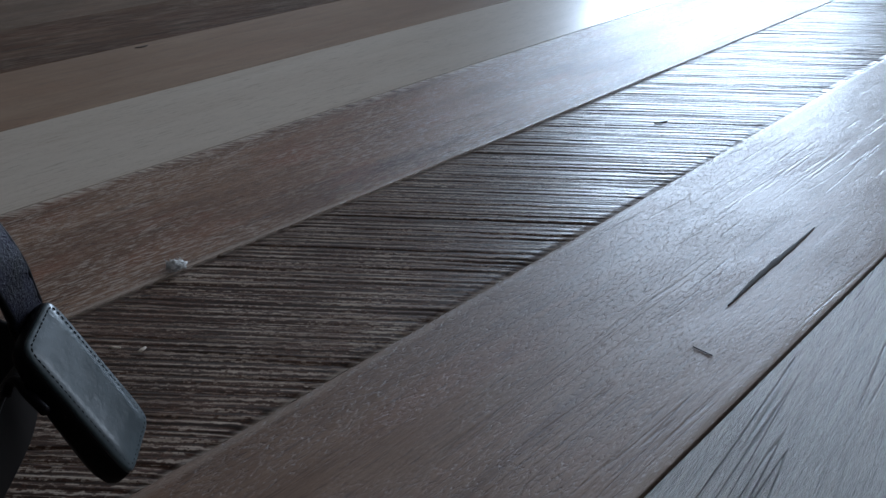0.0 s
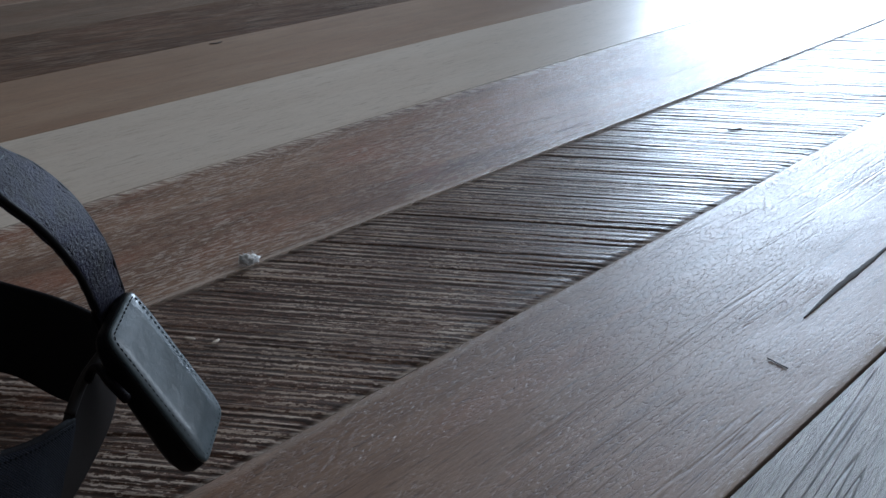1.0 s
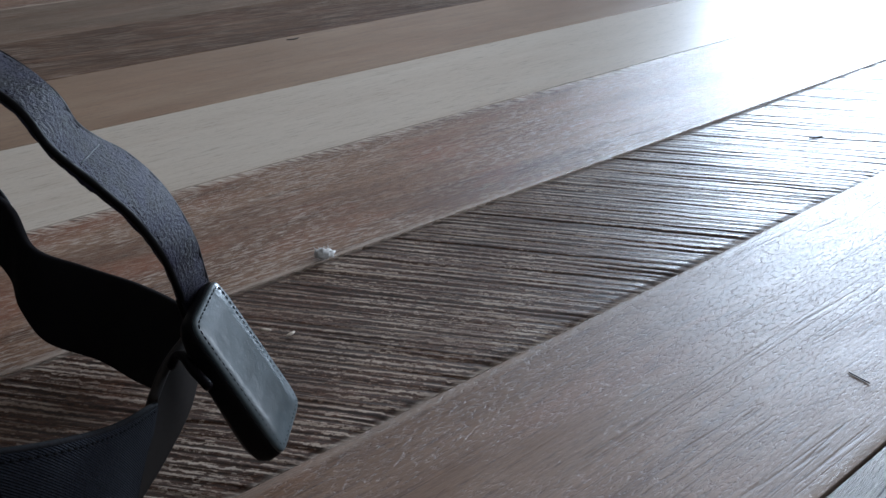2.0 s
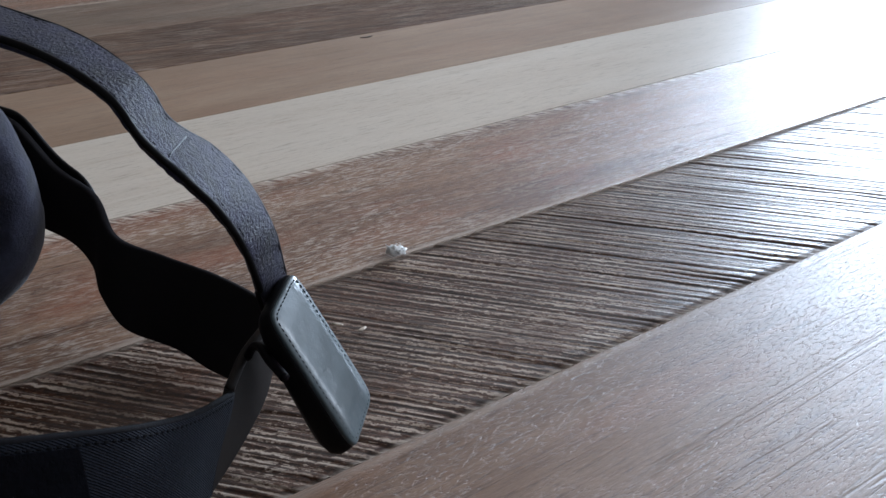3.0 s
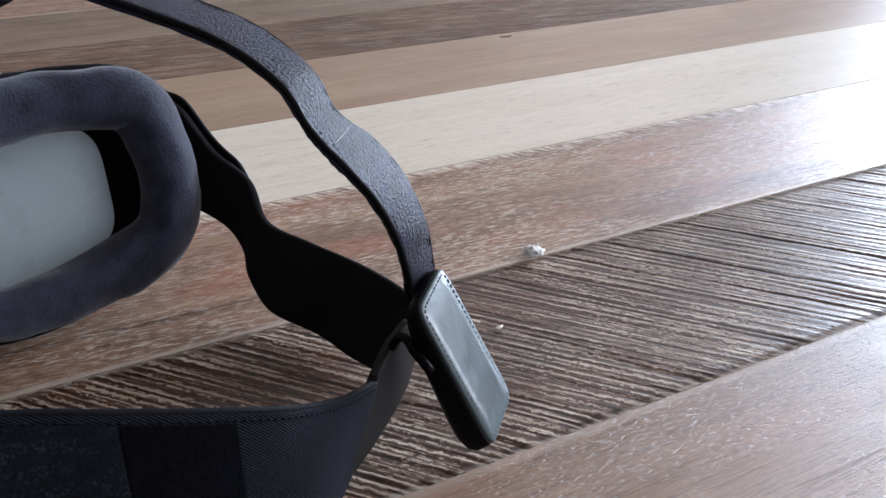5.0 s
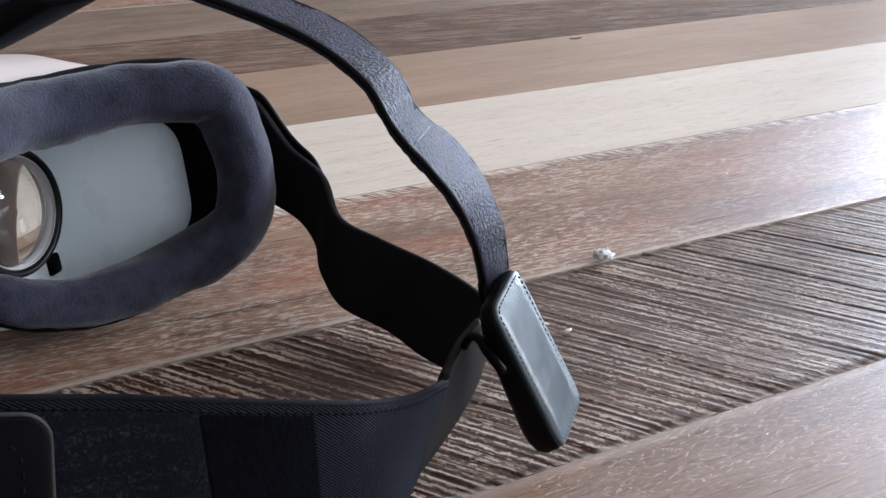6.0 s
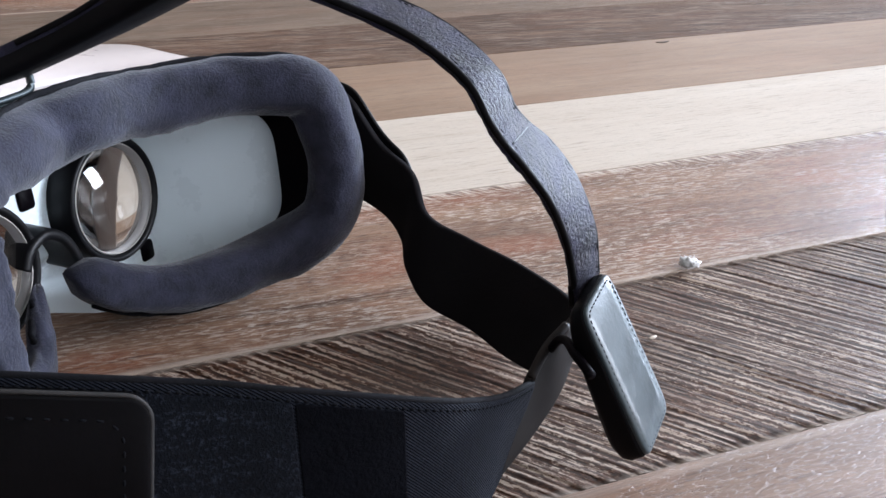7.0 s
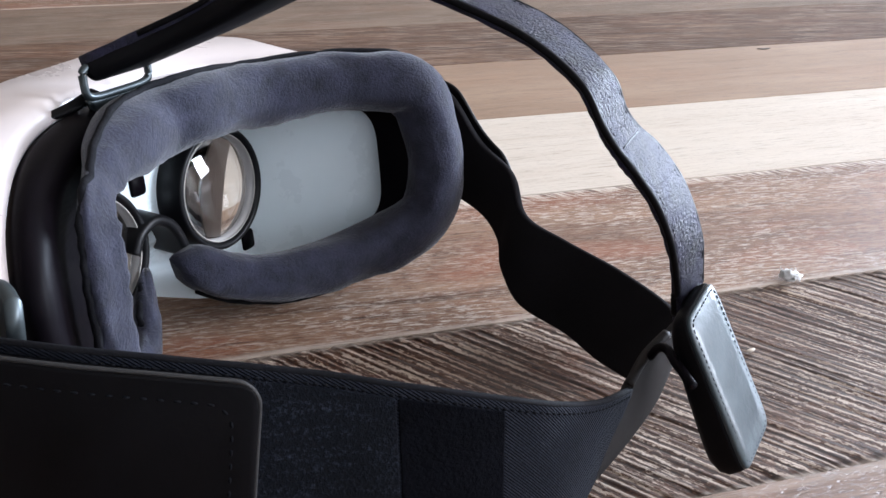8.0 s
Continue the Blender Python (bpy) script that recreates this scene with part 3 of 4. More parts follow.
for u0, w0 in ((0.0524, -0.0283), (-0.0006, 0.0099)):
    v0 = plate_v(u0, w0)
    ring = lambda s, v: [hs(u0 + s * x, v0 + v, w0 + s * y) for x, y in rounded(0.0034, 0.0040, 20, 6)]
    part("sensor_window", sweep([ring(1, -0.001), ring(1, 0.0006), ring(0.9, 0.0011)]), GLOSS_BLACK, plate, "small square black window")

# nose bridge arch between the lenses
arch = [hs(u, 0.003, w) for u, w in ((-0.0168, -0.0090), (-0.0130, -0.0035), (-0.0060, -0.0008), (0.0005, -0.0035), (0.0045, -0.0090), (0.0070, -0.0169))]
arch_b = [p - 0.016 * HV + 0.0020 * HW for p in arch]
part("nose_bridge", strap(arch, arch_b, 0.0038, 40, 0.0017), MATT_BLACK, headset, "black nose bridge arch")

# side arm on the wearer's right: lining side towards the camera
ARM_TOP = [(-0.1345, 0.0700, 0.0720), (-0.1292, 0.0575, 0.0700), (-0.1218, 0.0430, 0.0560), (-0.1147, 0.0266, 0.0490), (-0.1132, 0.0138, 0.0370), (-0.1019, 0.0016, 0.0310), (-0.0924, -0.0255, 0.0310), (-0.0905, -0.0570, 0.0340), (-0.0960, -0.0720, 0.0340)]
ARM_LOW = [(-0.1330, 0.0620, 0.0310), (-0.1270, 0.0490, 0.0300), (-0.1209, 0.0349, 0.0270), (-0.1187, 0.0237, 0.0210), (-0.1201, 0.0156, 0.0130), (-0.1183, 0.0010, 0.0060), (-0.1076, -0.0173, 0.0030), (-0.1050, -0.0400, 0.0050), (-0.1058, -0.0640, 0.0130)]
arm = part("side_arm", strap(ARM_TOP, ARM_LOW, 0.0030, 90, 0.0012), VELVET, headset, "black velvet lined side strap")
part("outer_layer", strap(ARM_TOP[:4], ARM_LOW[:4], 0.0018, 50, 0.0008, off=0.0036, inset=-0.0016, ends=(0, 0.22)), DARK_LEATHER, arm, "black leather outer layer")

# elastic back band
BAND_TOP = [(-0.1030, -0.0735, 0.0310), (-0.1185, -0.0848, 0.0265), (-0.1367, -0.1002, 0.0364), (-0.1553, -0.1113, 0.0472), (-0.1757, -0.1137, 0.0552), (-0.1959, -0.1117, 0.0607), (-0.2134, -0.1084, 0.0647),
            (-0.2446, -0.1035, 0.0707), (-0.2704, -0.0969, 0.0741), (-0.3000, -0.0830, 0.0760), (-0.3250, -0.0580, 0.0780), (-0.3350, -0.0300, 0.0780)]
BAND_LOW = [(-0.1130, -0.0800, 0.0040), (-0.1295, -0.0900, 0.0015), (-0.1420, -0.1035, 0.0015), (-0.1560, -0.1140, 0.0020), (-0.1750, -0.1180, 0.0060), (-0.1950, -0.1170, 0.0120), (-0.2130, -0.1140, 0.0170),
            (-0.2440, -0.1090, 0.0230), (-0.2700, -0.1020, 0.0270), (-0.3000, -0.0870, 0.0300), (-0.3260, -0.0600, 0.0320), (-0.3370, -0.0310, 0.0330)]
band = part("back_band", strap(BAND_TOP[1:], BAND_LOW[1:], 0.0022, 120, 0.0010), WEBBING, headset, "blue-black elastic back band")
a, b = catmull(BAND_TOP[1:], 160), catmull(BAND_LOW[1:], 160)
hem = [p + 0.0011 * np.array((0.2, -0.97, 0.1)) for p in a * 0.95 + b * 0.05]
part("stitching", thread_run(hem, [(0.1, -1, 0.1)] * 160, 0.0004, 0.0022), THREAD, band, "dark hem stitches")
part("hem", tube(a * 0.995 + b * 0.005, 0.0010, 8), FOAM, band, "black folded hem")

# leather patch sewn on the back of the band
TA, TB = np.array(BAND_TOP), np.array(BAND_LOW)
PS = catmull(np.hstack([TA[1:], TB[1:]]), 400)
PT, PB = PS[:, :3], PS[:, 3:]
PNORM = np.cross(np.gradient((PT + PB) / 2, axis=0), PB - PT)
PNORM /= np.linalg.norm(PNORM, axis=1)[:, None]
PNORM *= -np.sign(PNORM[:, 1:2])
LONG = np.concatenate([[0], np.cumsum(np.linalg.norm(np.diff(PT, axis=0), axis=1))])


def on_band(s, q, lift):
    """A point of the back band: s metres along, q across (0 top, 1 bottom), lifted off its outer face."""
    mix = [np.interp(s, LONG, (PT * (1 - q) + PB * q)[:, k]) for k in range(3)]
    nn = np.array([np.interp(s, LONG, PNORM[:, k]) for k in range(3)])
    return np.array(mix) + nn * lift


PAD0, PAD1 = 0.1240, 0.2080
SKEW = 0.0065  # the pad is sewn on slightly askew


def band_patch(s0, s1, q0, q1, lift, thick, radius, n=70, skew=0.0):
    """A flexible patch that follows the band."""
    steps = np.concatenate([np.linspace(s0, s0 + radius, 8)[:-1], np.linspace(s0 + radius, s1 - radius, n), np.linspace(s1 - radius, s1, 8)[1:]])
    return strap([on_band(t + skew * q0, q0, lift) for t in steps], [on_band(t + skew * q1, q1, lift) for t in steps], thick, len(steps), min(0.0012, thick * 0.45), radius=radius)


def border(grow, lift):
    """The closed outline of the pad, shrunk by grow."""
    qa, qb, r = 0.045 + grow / 0.045, 0.955 - grow / 0.045, 0.0055
    run = []
    for (cs, cq), a0 in (((PAD1 - grow - r, qa + r / 0.045), 0), ((PAD0 + grow + r, qa + r / 0.045), 90), ((PAD0 + grow + r, qb - r / 0.045), 180), ((PAD1 - grow - r, qb - r / 0.045), 270)):
        for t in np.linspace(0, 90, 8):
            a = radians(a0 + t)
            run.append((cs + r * math.cos(a), cq - r / 0.045 * math.sin(a)))
    out = []
    for (s0, q0), (s1, q1) in zip(run, run[1:] + run[:1]):
        steps = max(1, int(math.hypot(s1 - s0, (q1 - q0) * 0.045) / 0.0015))
        out += [on_band(s0 + (s1 - s0) * k / steps + SKEW * (q0 + (q1 - q0) * k / steps), q0 + (q1 - q0) * k / steps, lift) for k in range(steps)]
    return out


pad = part("back_pad", band_patch(PAD0, PAD1, 0.045, 0.955, 0.0028, 0.0036, 0.0055, skew=SKEW), DARK_LEATHER, headset, "black leather back pad with stitched border")
part("edge_piping", tube(border(-0.0002, 0.0040), 0.00055, 6, closed=True), PALE_PIPING, pad, "thin grey edge piping")
ring_ = border(0.0055, 0.0046)
part("stitching", thread_run(ring_, [on_band(0.15, 0.5, 1.0) - on_band(0.15, 0.5, 0.0)] * len(ring_), 0.0004, 0.0036, 0.45), THREAD, pad, "row of dark stitches")
VEL0, VEL1 = 0.066, 0.093
part("velcro_patch", band_patch(VEL0, VEL1, 0.06, 0.97, 0.0007, 0.0012, 0.001), HOOK_FABRIC, band, "dark fuzzy fastening patch")
part("loop_patch", band_patch(VEL1 + 0.0005, PAD0 + 0.004, 0.06, 0.97, 0.0007, 0.0014, 0.001), FUZZ, band, "speckled fuzzy fastening patch")

# tapered plastic joint between arm, band and top strap
JT = [(-0.0929, -0.0689, 0.04), (-0.1017, -0.0735, 0.0361), (-0.1109, -0.0782, 0.0327), (-0.1191, -0.0846, 0.0281)]
JL = [(-0.0990, -0.0740, 0.0240), (-0.1060, -0.0790, 0.0150), (-0.1185, -0.0865, 0.0080), (-0.1340, -0.0950, 0.0020)]
joint = part("strap_joint", strap(JT, JL, 0.0026, 30, 0.0009, off=-0.0005), TAUPE, headset, "brown-grey plastic strap joint")
lip = catmull(JT[1:], 20)
part("joint_lip", tube(lip, 0.0016, 8), TAUPE, joint, "rounded lip of the joint")
hook = catmull([(-0.1099, -0.0791, 0.0328), (-0.109, -0.0817, 0.0374), (-0.1094, -0.0871, 0.0401), (-0.1106, -0.0938, 0.0402), (-0.1111, -0.0996, 0.0402), (-0.1113, -0.1044, 0.0398)], 30)
part("hook", tube(hook, 0.0014, 10), GLOSS_BLACK, joint, "small glossy black hook")

# left side arm and buckle
LA_T = [tuple(hs(-0.098, 0.004, 0.022)), (-0.3330, -0.0120, 0.0700), (-0.3345, -0.0250, 0.0760), (-0.3340, -0.0400, 0.0775)]
LA_L = [tuple(hs(-0.098, 0.004, -0.020)), (-0.3330, -0.0120, 0.0350), (-0.3355, -0.0260, 0.0330), (-0.3355, -0.0410, 0.0330)]
part("side_arm", strap(LA_T, LA_L, 0.0030, 40, 0.0012), DARK_LEATHER, headset, "black leather side strap")
part("buckle", strap([(-0.2850, -0.0690, 0.0780), (-0.2795, -0.0760, 0.0800), (-0.2765, -0.0840, 0.0795)], [(-0.2850, -0.0720, 0.0660), (-0.2800, -0.0790, 0.0665), (-0.2770, -0.0870, 0.0670)], 0.0040, 20, 0.0018),
     GUNMETAL, headset, "blue-grey metal buckle")

# leather top strap, from the loop on the shell over to the tab
SM = np.array([(-0.2515, 0.0190, 0.1050), (-0.2200, 0.0080, 0.1202), (-0.1980, -0.0100, 0.1350), (-0.1760, -0.0280, 0.1372), (-0.1515, -0.0460, 0.1290), (-0.1400, -0.0580, 0.1232),
               (-0.1327, -0.0706, 0.1155), (-0.1292, -0.0750, 0.1070), (-0.1225, -0.0721, 0.0992), (-0.1163, -0.0734, 0.0928), (-0.1094, -0.0759, 0.0830), (-0.1034, -0.0773, 0.0695), (-0.1003, -0.0772, 0.0570), (-0.0968, -0.0752, 0.0430)])
WV = np.array([(0.0187, 0.0197, -0.001), (0.0190, 0.0130, 0.0), (0.0190, 0.0080, 0.0), (0.0150, 0.0105, 0.0), (0.0144, 0.0103, 0.0), (0.0135, 0.0095, 0.0),
               (0.0118, 0.0072, 0.0000), (0.0117, 0.0106, 0.0000), (0.0137, 0.0149, 0.0000), (0.0162, 0.0181, 0.0000), (0.0157, 0.0141, 0.0000), (0.0129, 0.0070, 0.0000), (0.0113, 0.0058, 0.0000), (0.0111, 0.0055, 0.0000)])
top = part("top_strap", strap(SM - WV / 2, SM + WV / 2, 0.0034, 150, 0.0011, wobble=0.0003), LEATHER, headset, "worn black leather top strap")
sm, wv = catmull(SM, 150), catmull(WV, 150)
nrm = np.cross(np.gradient(sm, axis=0), wv)
nrm /= np.linalg.norm(nrm, axis=1)[:, None]
nrm *= np.sign(nrm[:, 2:3] + 1e-6)
for k in (-0.38, 0.38):
    run = (sm + wv * k + nrm * 0.00150)[6:-4]
    part("stitching", thread_run(run, nrm[6:-4], 0.00022, 0.0020), THREAD, top, "dark edge stitches")
for k in (-0.47, 0.47):
    part("edge_binding", tube((sm + wv * k + nrm * 0.0006)[6:-2], 0.0011, 8), DARK_LEATHER, top, "black bound edge")
fold = [sm[92] + wv[92] * q + nrm[92] * 0.0017 for q in np.linspace(-0.36, 0.30, 12)]
part("crease", tube(fold, 0.00016, 6), GREY_LEATHER, top, "pale crease line")

part("strap_sleeve", strap([p - w * 0.5 for p, w in zip(SM[:3], WV)], [p + w * 0.5 for p, w in zip(SM[:3], WV)], 0.0085, 40, 0.0036, off=-0.0026), DARK_LEATHER, top, "folded black end of the strap")

# metal loop on the shell that holds the top strap
LC = hs(-0.0141, 0.0050, 0.0502)
LX = 0.0136 * HU + 0.0004 * HW
LZ = 0.0050 * HW
loop = [LC + x * LX + z * LZ for x, z in rounded(1.0, 1.0, 40, 5)]
part("strap_loop", tube(loop, 0.0013, 8, closed=True), GUNMETAL, headset, "dark metal strap loop")
part("loop_base", strap([LC - LX - LZ, LC - LZ * 1.02, LC + LX - LZ], [LC - 0.72 * LX - LZ * 2.1 - 0.002 * HV, LC - LZ * 2.1 - 0.002 * HV, LC + 0.75 * LX - LZ * 2.1 - 0.002 * HV], 0.0026, 20, 0.0012), GUNMETAL, headset, "dark metal base of the loop")
part("strap_end", strap([LC - LX * 0.6 - LZ * 0.6 - 0.004 * HV, LC - LX * 1.2 - LZ * 1.1 - 0.006 * HV, LC - LX * 1.9 - LZ * 1.5 - 0.008 * HV], [LC - LX * 0.5 - LZ * 0.9 - 0.001 * HV, LC - LX * 1.1 - LZ * 1.55 - 0.003 * HV, LC - LX * 1.8 - LZ * 1.75 - 0.005 * HV], 0.002, 14, 0.0009), DARK_LEATHER, headset, "loose black strap end")

# grey leather pull tab
T_TOP, T_BOT = np.array((-0.0920, -0.0783, 0.0544)), np.array((-0.0951, -0.1131, 0.0138))
T_RIGHT, T_LEFT = np.array((-0.0799, -0.0977, 0.0178)), np.array((-0.1093, -0.0936, 0.0526))
TL = (T_RIGHT - T_TOP + T_BOT - T_LEFT) / 2
TS = (T_BOT - T_RIGHT + T_LEFT - T_TOP) / 2
TN = np.cross(TL, TS)
TN = TN / np.linalg.norm(TN) * (1 if TN[2] > 0 else -1)
TC = (T_TOP + T_BOT + T_RIGHT + T_LEFT) / 4


def tab_loop(k, off, n=72, power=9.0, shrink=0.0):
    out = []
    for x, y in rounded(0.5, 0.5, n, power):
        out.append(TC + TL * x * k * 1.06 * (1 - shrink * 0.4) + TS * y * k * 1.05 * (1 - shrink) + TN * off * (1.0 + 0.4 * x) + TL * max(0.0, x) * 17.0 * max(0.0, -off - 0.002))
    return out


tab = part("pull_tab", sweep([tab_loop(0.70, -0.0096, power=5), tab_loop(0.86, -0.0092, power=5), tab_loop(0.96, -0.0074, power=6), tab_loop(1.01, -0.0050, power=7), tab_loop(1.01, -0.0018), tab_loop(0.985, -0.0004)]), DARK_LEATHER, headset, "black leather pull tab")
part("tab_face", sweep([tab_loop(0.990, -0.0008), tab_loop(0.985, 0.0001), tab_loop(0.955, 0.0006), tab_loop(0.6, 0.0008)]), GREY_LEATHER, tab, "smooth grey leather tab face")
tl_len, ts_len = np.linalg.norm(TL), np.linalg.norm(TS)
ring_ = [TC + TL * x * (1 - 0.0010 / tl_len) + TS * y * (1 - 0.0026 / ts_len) + TN * 0.0006 for x, y in rounded(0.5, 0.5, 160, 14)]
part("stitching", thread_run(ring_ + ring_[:1], [TN] * 161, 0.00021, 0.0018), THREAD, tab, "dark stitches round the tab")

# ---------------------------------------------------------------- small things on the floor
random.seed(4)
bm = bmesh.new()
bmesh.ops.create_icosphere(bm, subdivisions=3, radius=0.0038)
for v in bm.verts:
    d = v.co.normalized()
    k = 0.8 + 0.6 * noise.noise(d * 2.3)
    v.co = Vector((v.co.x * 1.2 * k, v.co.y * 0.8 * k, max(-0.0018, v.co.z * 0.75 * k)))
# loose fibres round the core
for i in range(260):
    a, lift, reach = random.uniform(0, 2 * math.pi), random.uniform(-0.3, 1.0), random.uniform(0.5, 1.0)
    p = Vector((0.0042 * reach * math.cos(a), 0.0026 * reach * math.sin(a), 0.0018 * lift))
    heading = Vector((random.gauss(0, 1), random.gauss(0, 1), random.gauss(0, 0.4))).normalized()
    rings = []
    for q in range(6):
        side = heading.orthogonal().normalized() * 0.00011
        other = heading.cross(side).normalized() * 0.00011
        rings.append([bm.verts.new(p + side), bm.verts.new(p - 0.5 * side + 0.87 * other), bm.verts.new(p - 0.5 * side - 0.87 * other)])
        heading = (heading + 0.7 * Vector((random.gauss(0, 1), random.gauss(0, 1), random.gauss(0, 0.6))) - 110 * p).normalized()
        p = p + heading * 0.00042
        p.z = max(-0.0020, p.z)
    for r0, r1 in zip(rings, rings[1:]):
        for j in range(3):
            bm.faces.new((r0[j], r0[(j + 1) % 3], r1[(j + 1) % 3], r1[j]))
bmesh.ops.rotate(bm, verts=bm.verts, cent=(0, 0, 0), matrix=Matrix.Rotation(radians(-40), 3, "Z"))
bmesh.ops.translate(bm, verts=bm.verts, vec=(0.0005, 0.0010, 0.0023))
simple("lint", bm, LINT, "small tuft of white lint on the floor", "lint", smooth=True)


def flake(place, turn, a, b):
    bm = bmesh.new()
    rings = [[Vector((a * math.cos(t) * k * (1 + 0.3 * math.sin(3 * t)), b * math.sin(t) * k, z)) for t in np.linspace(0, 2 * math.pi, 11)[:-1]] for k, z in ((1, 0.0), (1, 0.0004), (0.7, 0.0007))]
    bm.free()
    bm = sweep(rings)
    bmesh.ops.transform(bm, verts=bm.verts, matrix=Matrix.Translation((place[0], place[1], 0.0004)) @ Matrix.Rotation(radians(turn), 4, "Z"))
    return simple("paint_chip", bm, CHIP, "tiny cream paint chip on the dark plank", "paint chip", smooth=True)


tagged(flake((-0.0510, -0.0332), -50, 0.0022, 0.0007), group="paint chips on the floor")
tagged(flake((-0.0451, -0.0416), 10, 0.0020, 0.0007), group="paint chips on the floor")

# ---------------------------------------------------------------- plank floor
floor = thing("floor", (0, 0, 0), "floor of reclaimed wooden planks in mixed browns", "floor", kind="structure")
SEAMS = {-2: -0.2165, -1: -0.1042, 0: 0.0, 1: 0.1077, 2: 0.2152, 3: 0.3237}
PITCH = 0.1077
KIND = {-4: "beige", -3: "grey", -2: "beige", -1: "sawn", 0: "brown", 1: "cream", 2: "tan", 3: "dark", 4: "ash", 5: "brown", 6: "tan"}
LIFT = {-3: -0.0004, -2: 0.0, -1: -0.0003, 0: 0.0, 1: 0.0, 2: 0.0, 3: 0.0}


def seam(k):
    if k in SEAMS:
        return SEAMS[k]
    return SEAMS[3] + (k - 3) * PITCH if k > 3 else SEAMS[-2] + (k + 2) * PITCH


def plank_mesh(length, width, mat, lip, drop=0.5):
    """A board with rounded long edges; lip: width of the rounding; drop: its depth as a share of the width."""
    half = width / 2 - 0.0004
    prof = [(-half, -0.012)]
    for t in np.linspace(0, 90, 5):
        prof.append((-half + lip * (1 - math.cos(radians(t))), -lip * drop * (1 - math.sin(radians(t)))))
    prof.append((-half + lip * 1.3, 0.0))
    prof += [(-y, z) for y, z in prof[::-1]]
    bm = bmesh.new()
    l = length / 2 - 0.0005
    ends = [[bm.verts.new((x, y, z)) for y, z in prof] for x in (-l, l)]
    for i in range(len(prof) - 1):
        bm.faces.new((ends[0][i], ends[0][i + 1], ends[1][i + 1], ends[1][i]))
    bm.faces.new(ends[0])
    bm.faces.new(ends[1][::-1])
    return finish(bm, mat, False)


def sawn_mesh(length, width, mat):
    """A board whose top is cut into slanting saw ridges, with ragged long edges."""
    half, l, lean = width / 2 + 0.0004, length / 2 - 0.0005, 0.781
    fine0, fine1, ny = -0.62, 0.95, 25
    s_run = np.concatenate([np.linspace(-l - 0.05, fine0, 60)[:-1], np.arange(fine0, fine1, 0.00042), np.linspace(fine1, l + 0.05, 40)[1:]])
    ys = np.linspace(-half, half, ny + 1)
    verts, faces = [], []
    for j, y in enumerate(ys):
        edge = min(j, ny - j)
        for sx in s_run:
            p = sx * 560 + 1.2 * noise.noise(Vector((sx * 40, y * 60, 3)))
            ridge = 0.62 * noise.noise(Vector((p, y * 10, 0))) + 0.42 * math.sin(sx * 1050 + 2.6 * noise.noise(Vector((sx * 60, y * 9, 7))))
            broad = noise.noise(Vector((sx * 130, y * 22, 9)))
            cut = max(0.0, noise.noise(Vector((p * 0.62, y * 9, 5))) - 0.18)
            z = 0.00026 * ridge + 0.00005 * broad - 0.0008 * cut - 0.00018
            if edge == 0:
                z -= 0.0006 * max(0.0, 0.35 + noise.noise(Vector((sx * 300, y * 10, 2)))) + 0.0004 * max(0.0, 0.05 - ridge)
            x = min(l, max(-l, sx - lean * y))
            verts.append((x, y, z))
    n = len(s_run)
    for j in range(ny):
        for i in range(n - 1):
            a = j * n + i
            faces.append((a, a + 1, a + n + 1, a + n))
    for row in (0, ny):
        base = len(verts)
        verts += [(verts[row * n + i][0], verts[row * n + i][1], -0.012) for i in (0, n - 1)]
        faces.append(tuple([base] + [row * n + i for i in range(n)] + [base + 1]))
    me = bpy.data.meshes.new("sawn_plank")
    me.from_pydata(verts, [], faces)
    me.polygons.foreach_set("use_smooth", [True] * len(faces))
    me.materials.append(mat)
    return me


rng = random.Random(11)
# how far the boards by the headset run past 1.2 m to each side of their middle
ENDS = {-4: (0.1, 0.3), -3: (0.3, 0.0), -2: (-0.05, 0.35), -1: (0.0, 0.0), 0: (0.25, 0.15), 1: (0.05, 0.45), 2: (0.4, 0.1), 3: (-0.05, 0.3), 4: (0.2, 0.5), 5: (0.0, 0.2), 6: (0.35, 0.0)}
k_lo, k_hi = -24, 34
MIDDLE = 0.15
spans = []
for k in range(-4, 7):
    a, b = MIDDLE - 1.2 - ENDS[k][0], MIDDLE + 1.2 + ENDS[k][1]
    kind, y0, y1 = KIND[k], seam(k), seam(k + 1) - (0.0007 if k == -3 else 0.0)
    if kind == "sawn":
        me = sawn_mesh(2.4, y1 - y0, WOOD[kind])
    else:
        me = plank_mesh(b - a, y1 - y0, WOOD[kind], {"beige": 0.0036, "brown": 0.0006}.get(kind, 0.0004), 0.2 if kind == "beige" else 0.5)
        me.transform(Matrix.Translation(((a + b) / 2 - MIDDLE, 0, 0)))
    ob = new("plank.%03d" % ((k + 23) * 4 + 1), me)
    ob.location = (MIDDLE, (y0 + y1) / 2, LIFT.get(k, -0.0002))
    ob.parent = floor
    spans += [(k, a - 2.4, a), (k, b, b + 2.4), (k, b + 2.4, b + 4.8)]
for k in range(k_lo, k_hi):
    if k not in KIND:
        x = X0 - rng.uniform(0.1, 2.2)
        while x < X1:
            spans.append((k, x, x + 2.4))
            x += 2.4
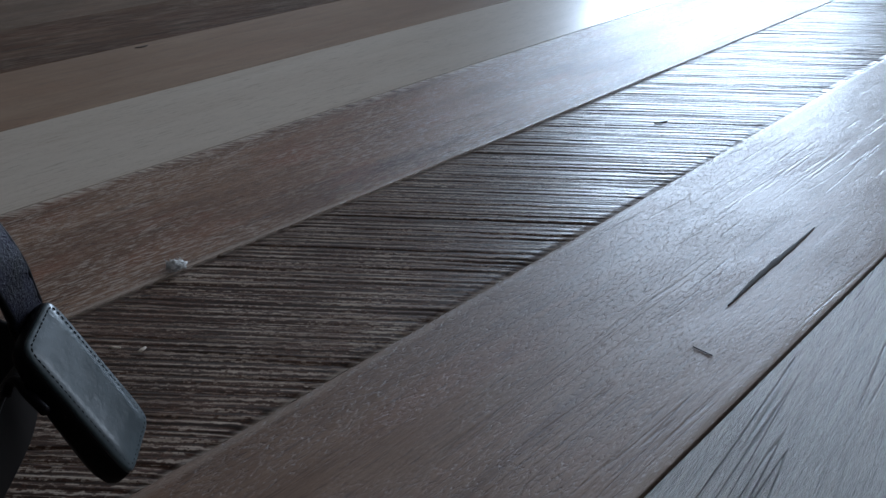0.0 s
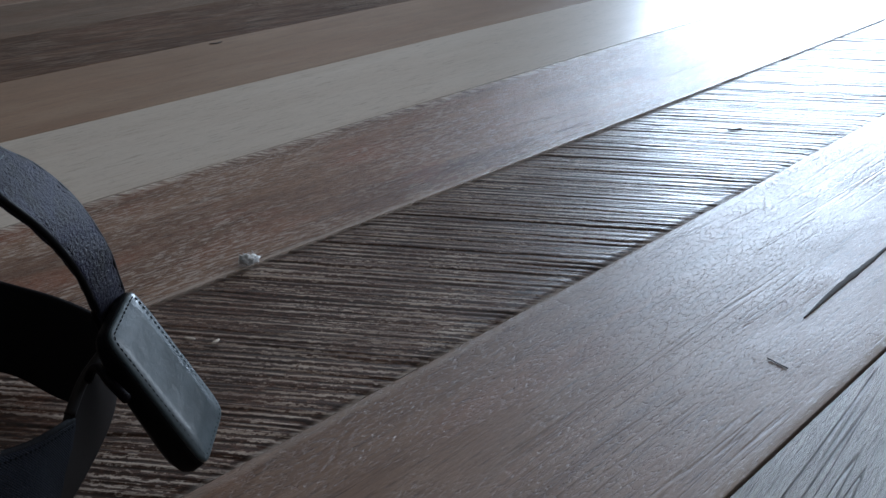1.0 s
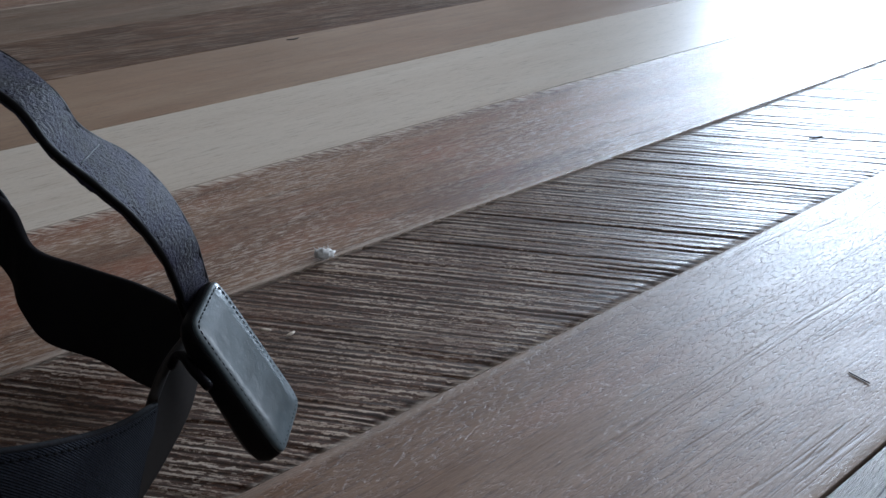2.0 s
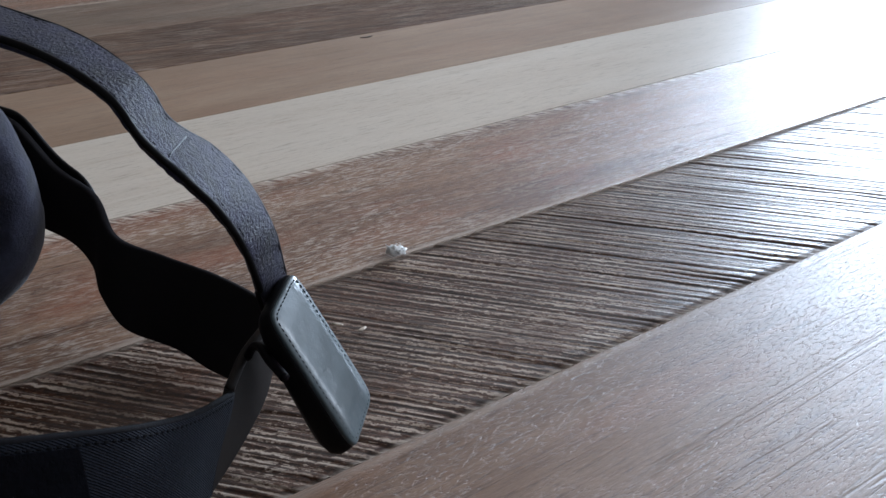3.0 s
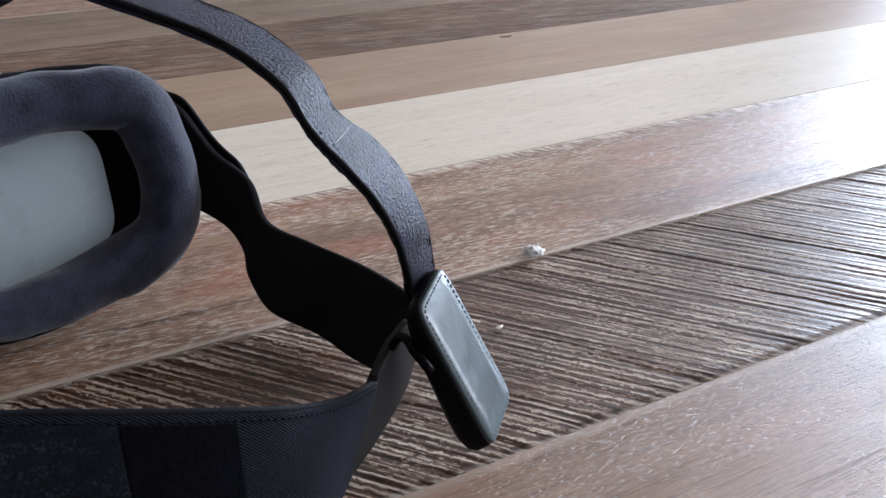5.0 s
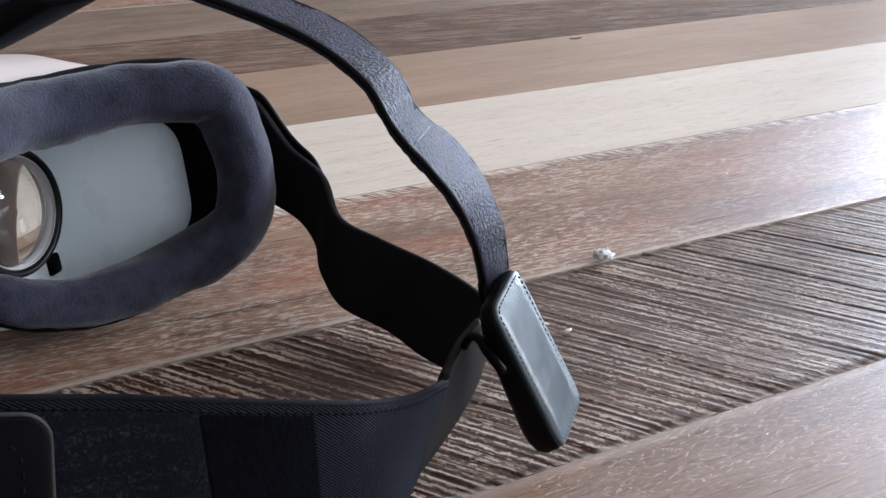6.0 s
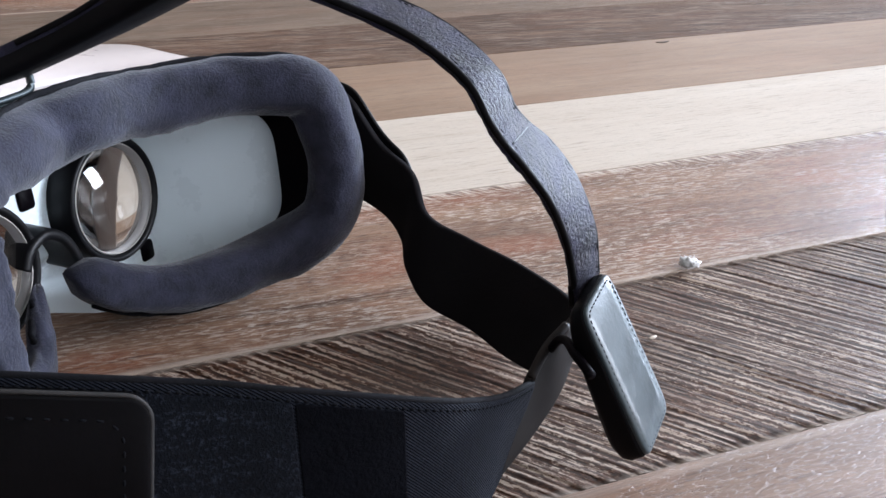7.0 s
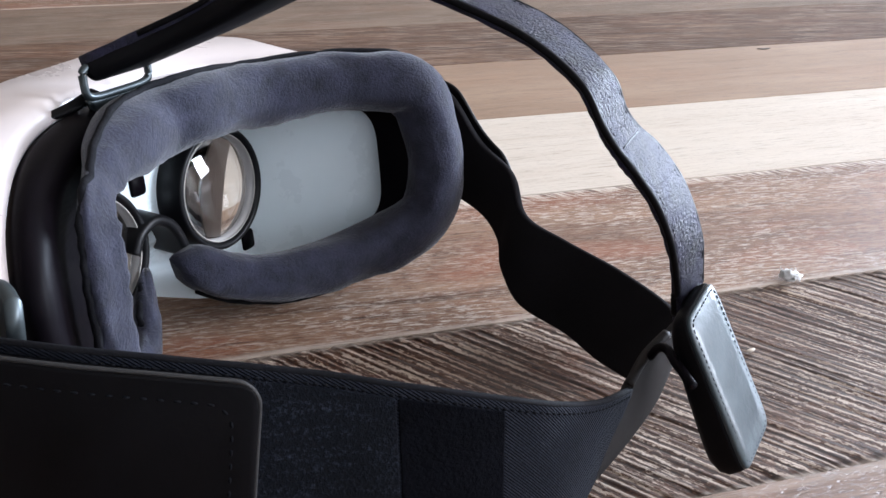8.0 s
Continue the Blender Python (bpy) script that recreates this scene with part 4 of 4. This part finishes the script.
shared = {}
for k, a, b in spans:
    y0, y1 = seam(k), seam(k + 1)
    a, b = max(a, X0 - 0.02), min(b, X1 + 0.02)
    if y1 < Y0 or y0 > Y1 or b - a < 0.03:
        continue
    tone = KIND.get(k) or rng.choice(["cream", "tan", "brown", "beige", "grey", "dark", "ash", "brown"])
    key = (tone, round(y1 - y0, 4), round(b - a, 3))
    if key not in shared:
        shared[key] = plank_mesh(b - a, y1 - y0, WOOD[tone], 0.0006)
    ob = new("plank", shared[key])
    ob.location = ((a + b) / 2, (y0 + y1) / 2, LIFT.get(k, rng.uniform(-0.0005, 0.0002)))
    ob.parent = floor
bm = box_bm(X0 - 0.05, X1 + 0.05, Y0 - 0.05, Y1 + 0.05, -0.03, -0.011)
part("subfloor", bm, GAP, floor, smooth=False)


def blemish(points, width, k):
    """A dark sliver laid on a plank: split, knot, or a dent's shade as colour."""
    mid = catmull(points, 40)
    rings = []
    for i, p in enumerate(mid):
        s = i / 39
        w = width * math.sin(math.pi * min(max(s, 0.02), 0.98)) ** 0.6 * (1 + 0.35 * noise.noise(Vector((i * 0.3, 1.7, k))))
        rings.append([np.array((p[0] + dx * w * 0.2, p[1] + dx * w, z)) for dx, z in ((-1, 0.0), (-0.6, 0.0004), (0.6, 0.0004), (1, 0.0))])
    bm = sweep(rings)
    bmesh.ops.translate(bm, verts=bm.verts, vec=(0, 0, LIFT.get(k, 0) + 0.0001))
    part("wood_split", bm, SPLIT, floor, "dark sliver for a split, dent or knot in the plank")


blemish([(0.1290, -0.1853, 0), (0.1544, -0.1840, 0), (0.1748, -0.1835, 0), (0.1990, -0.1832, 0), (0.2250, -0.1824, 0)], 0.0014, -2)
blemish([(0.0916, -0.1895, 0), (0.0912, -0.1935, 0), (0.0908, -0.1975, 0)], 0.0009, -2)
blemish([(0.3060, -0.0520, 0), (0.3100, -0.0540, 0), (0.3150, -0.0560, 0)], 0.0008, -1)
blemish([(0.1900, 0.3150, 0), (0.1950, 0.3135, 0), (0.2010, 0.3145, 0)], 0.0013, 2)
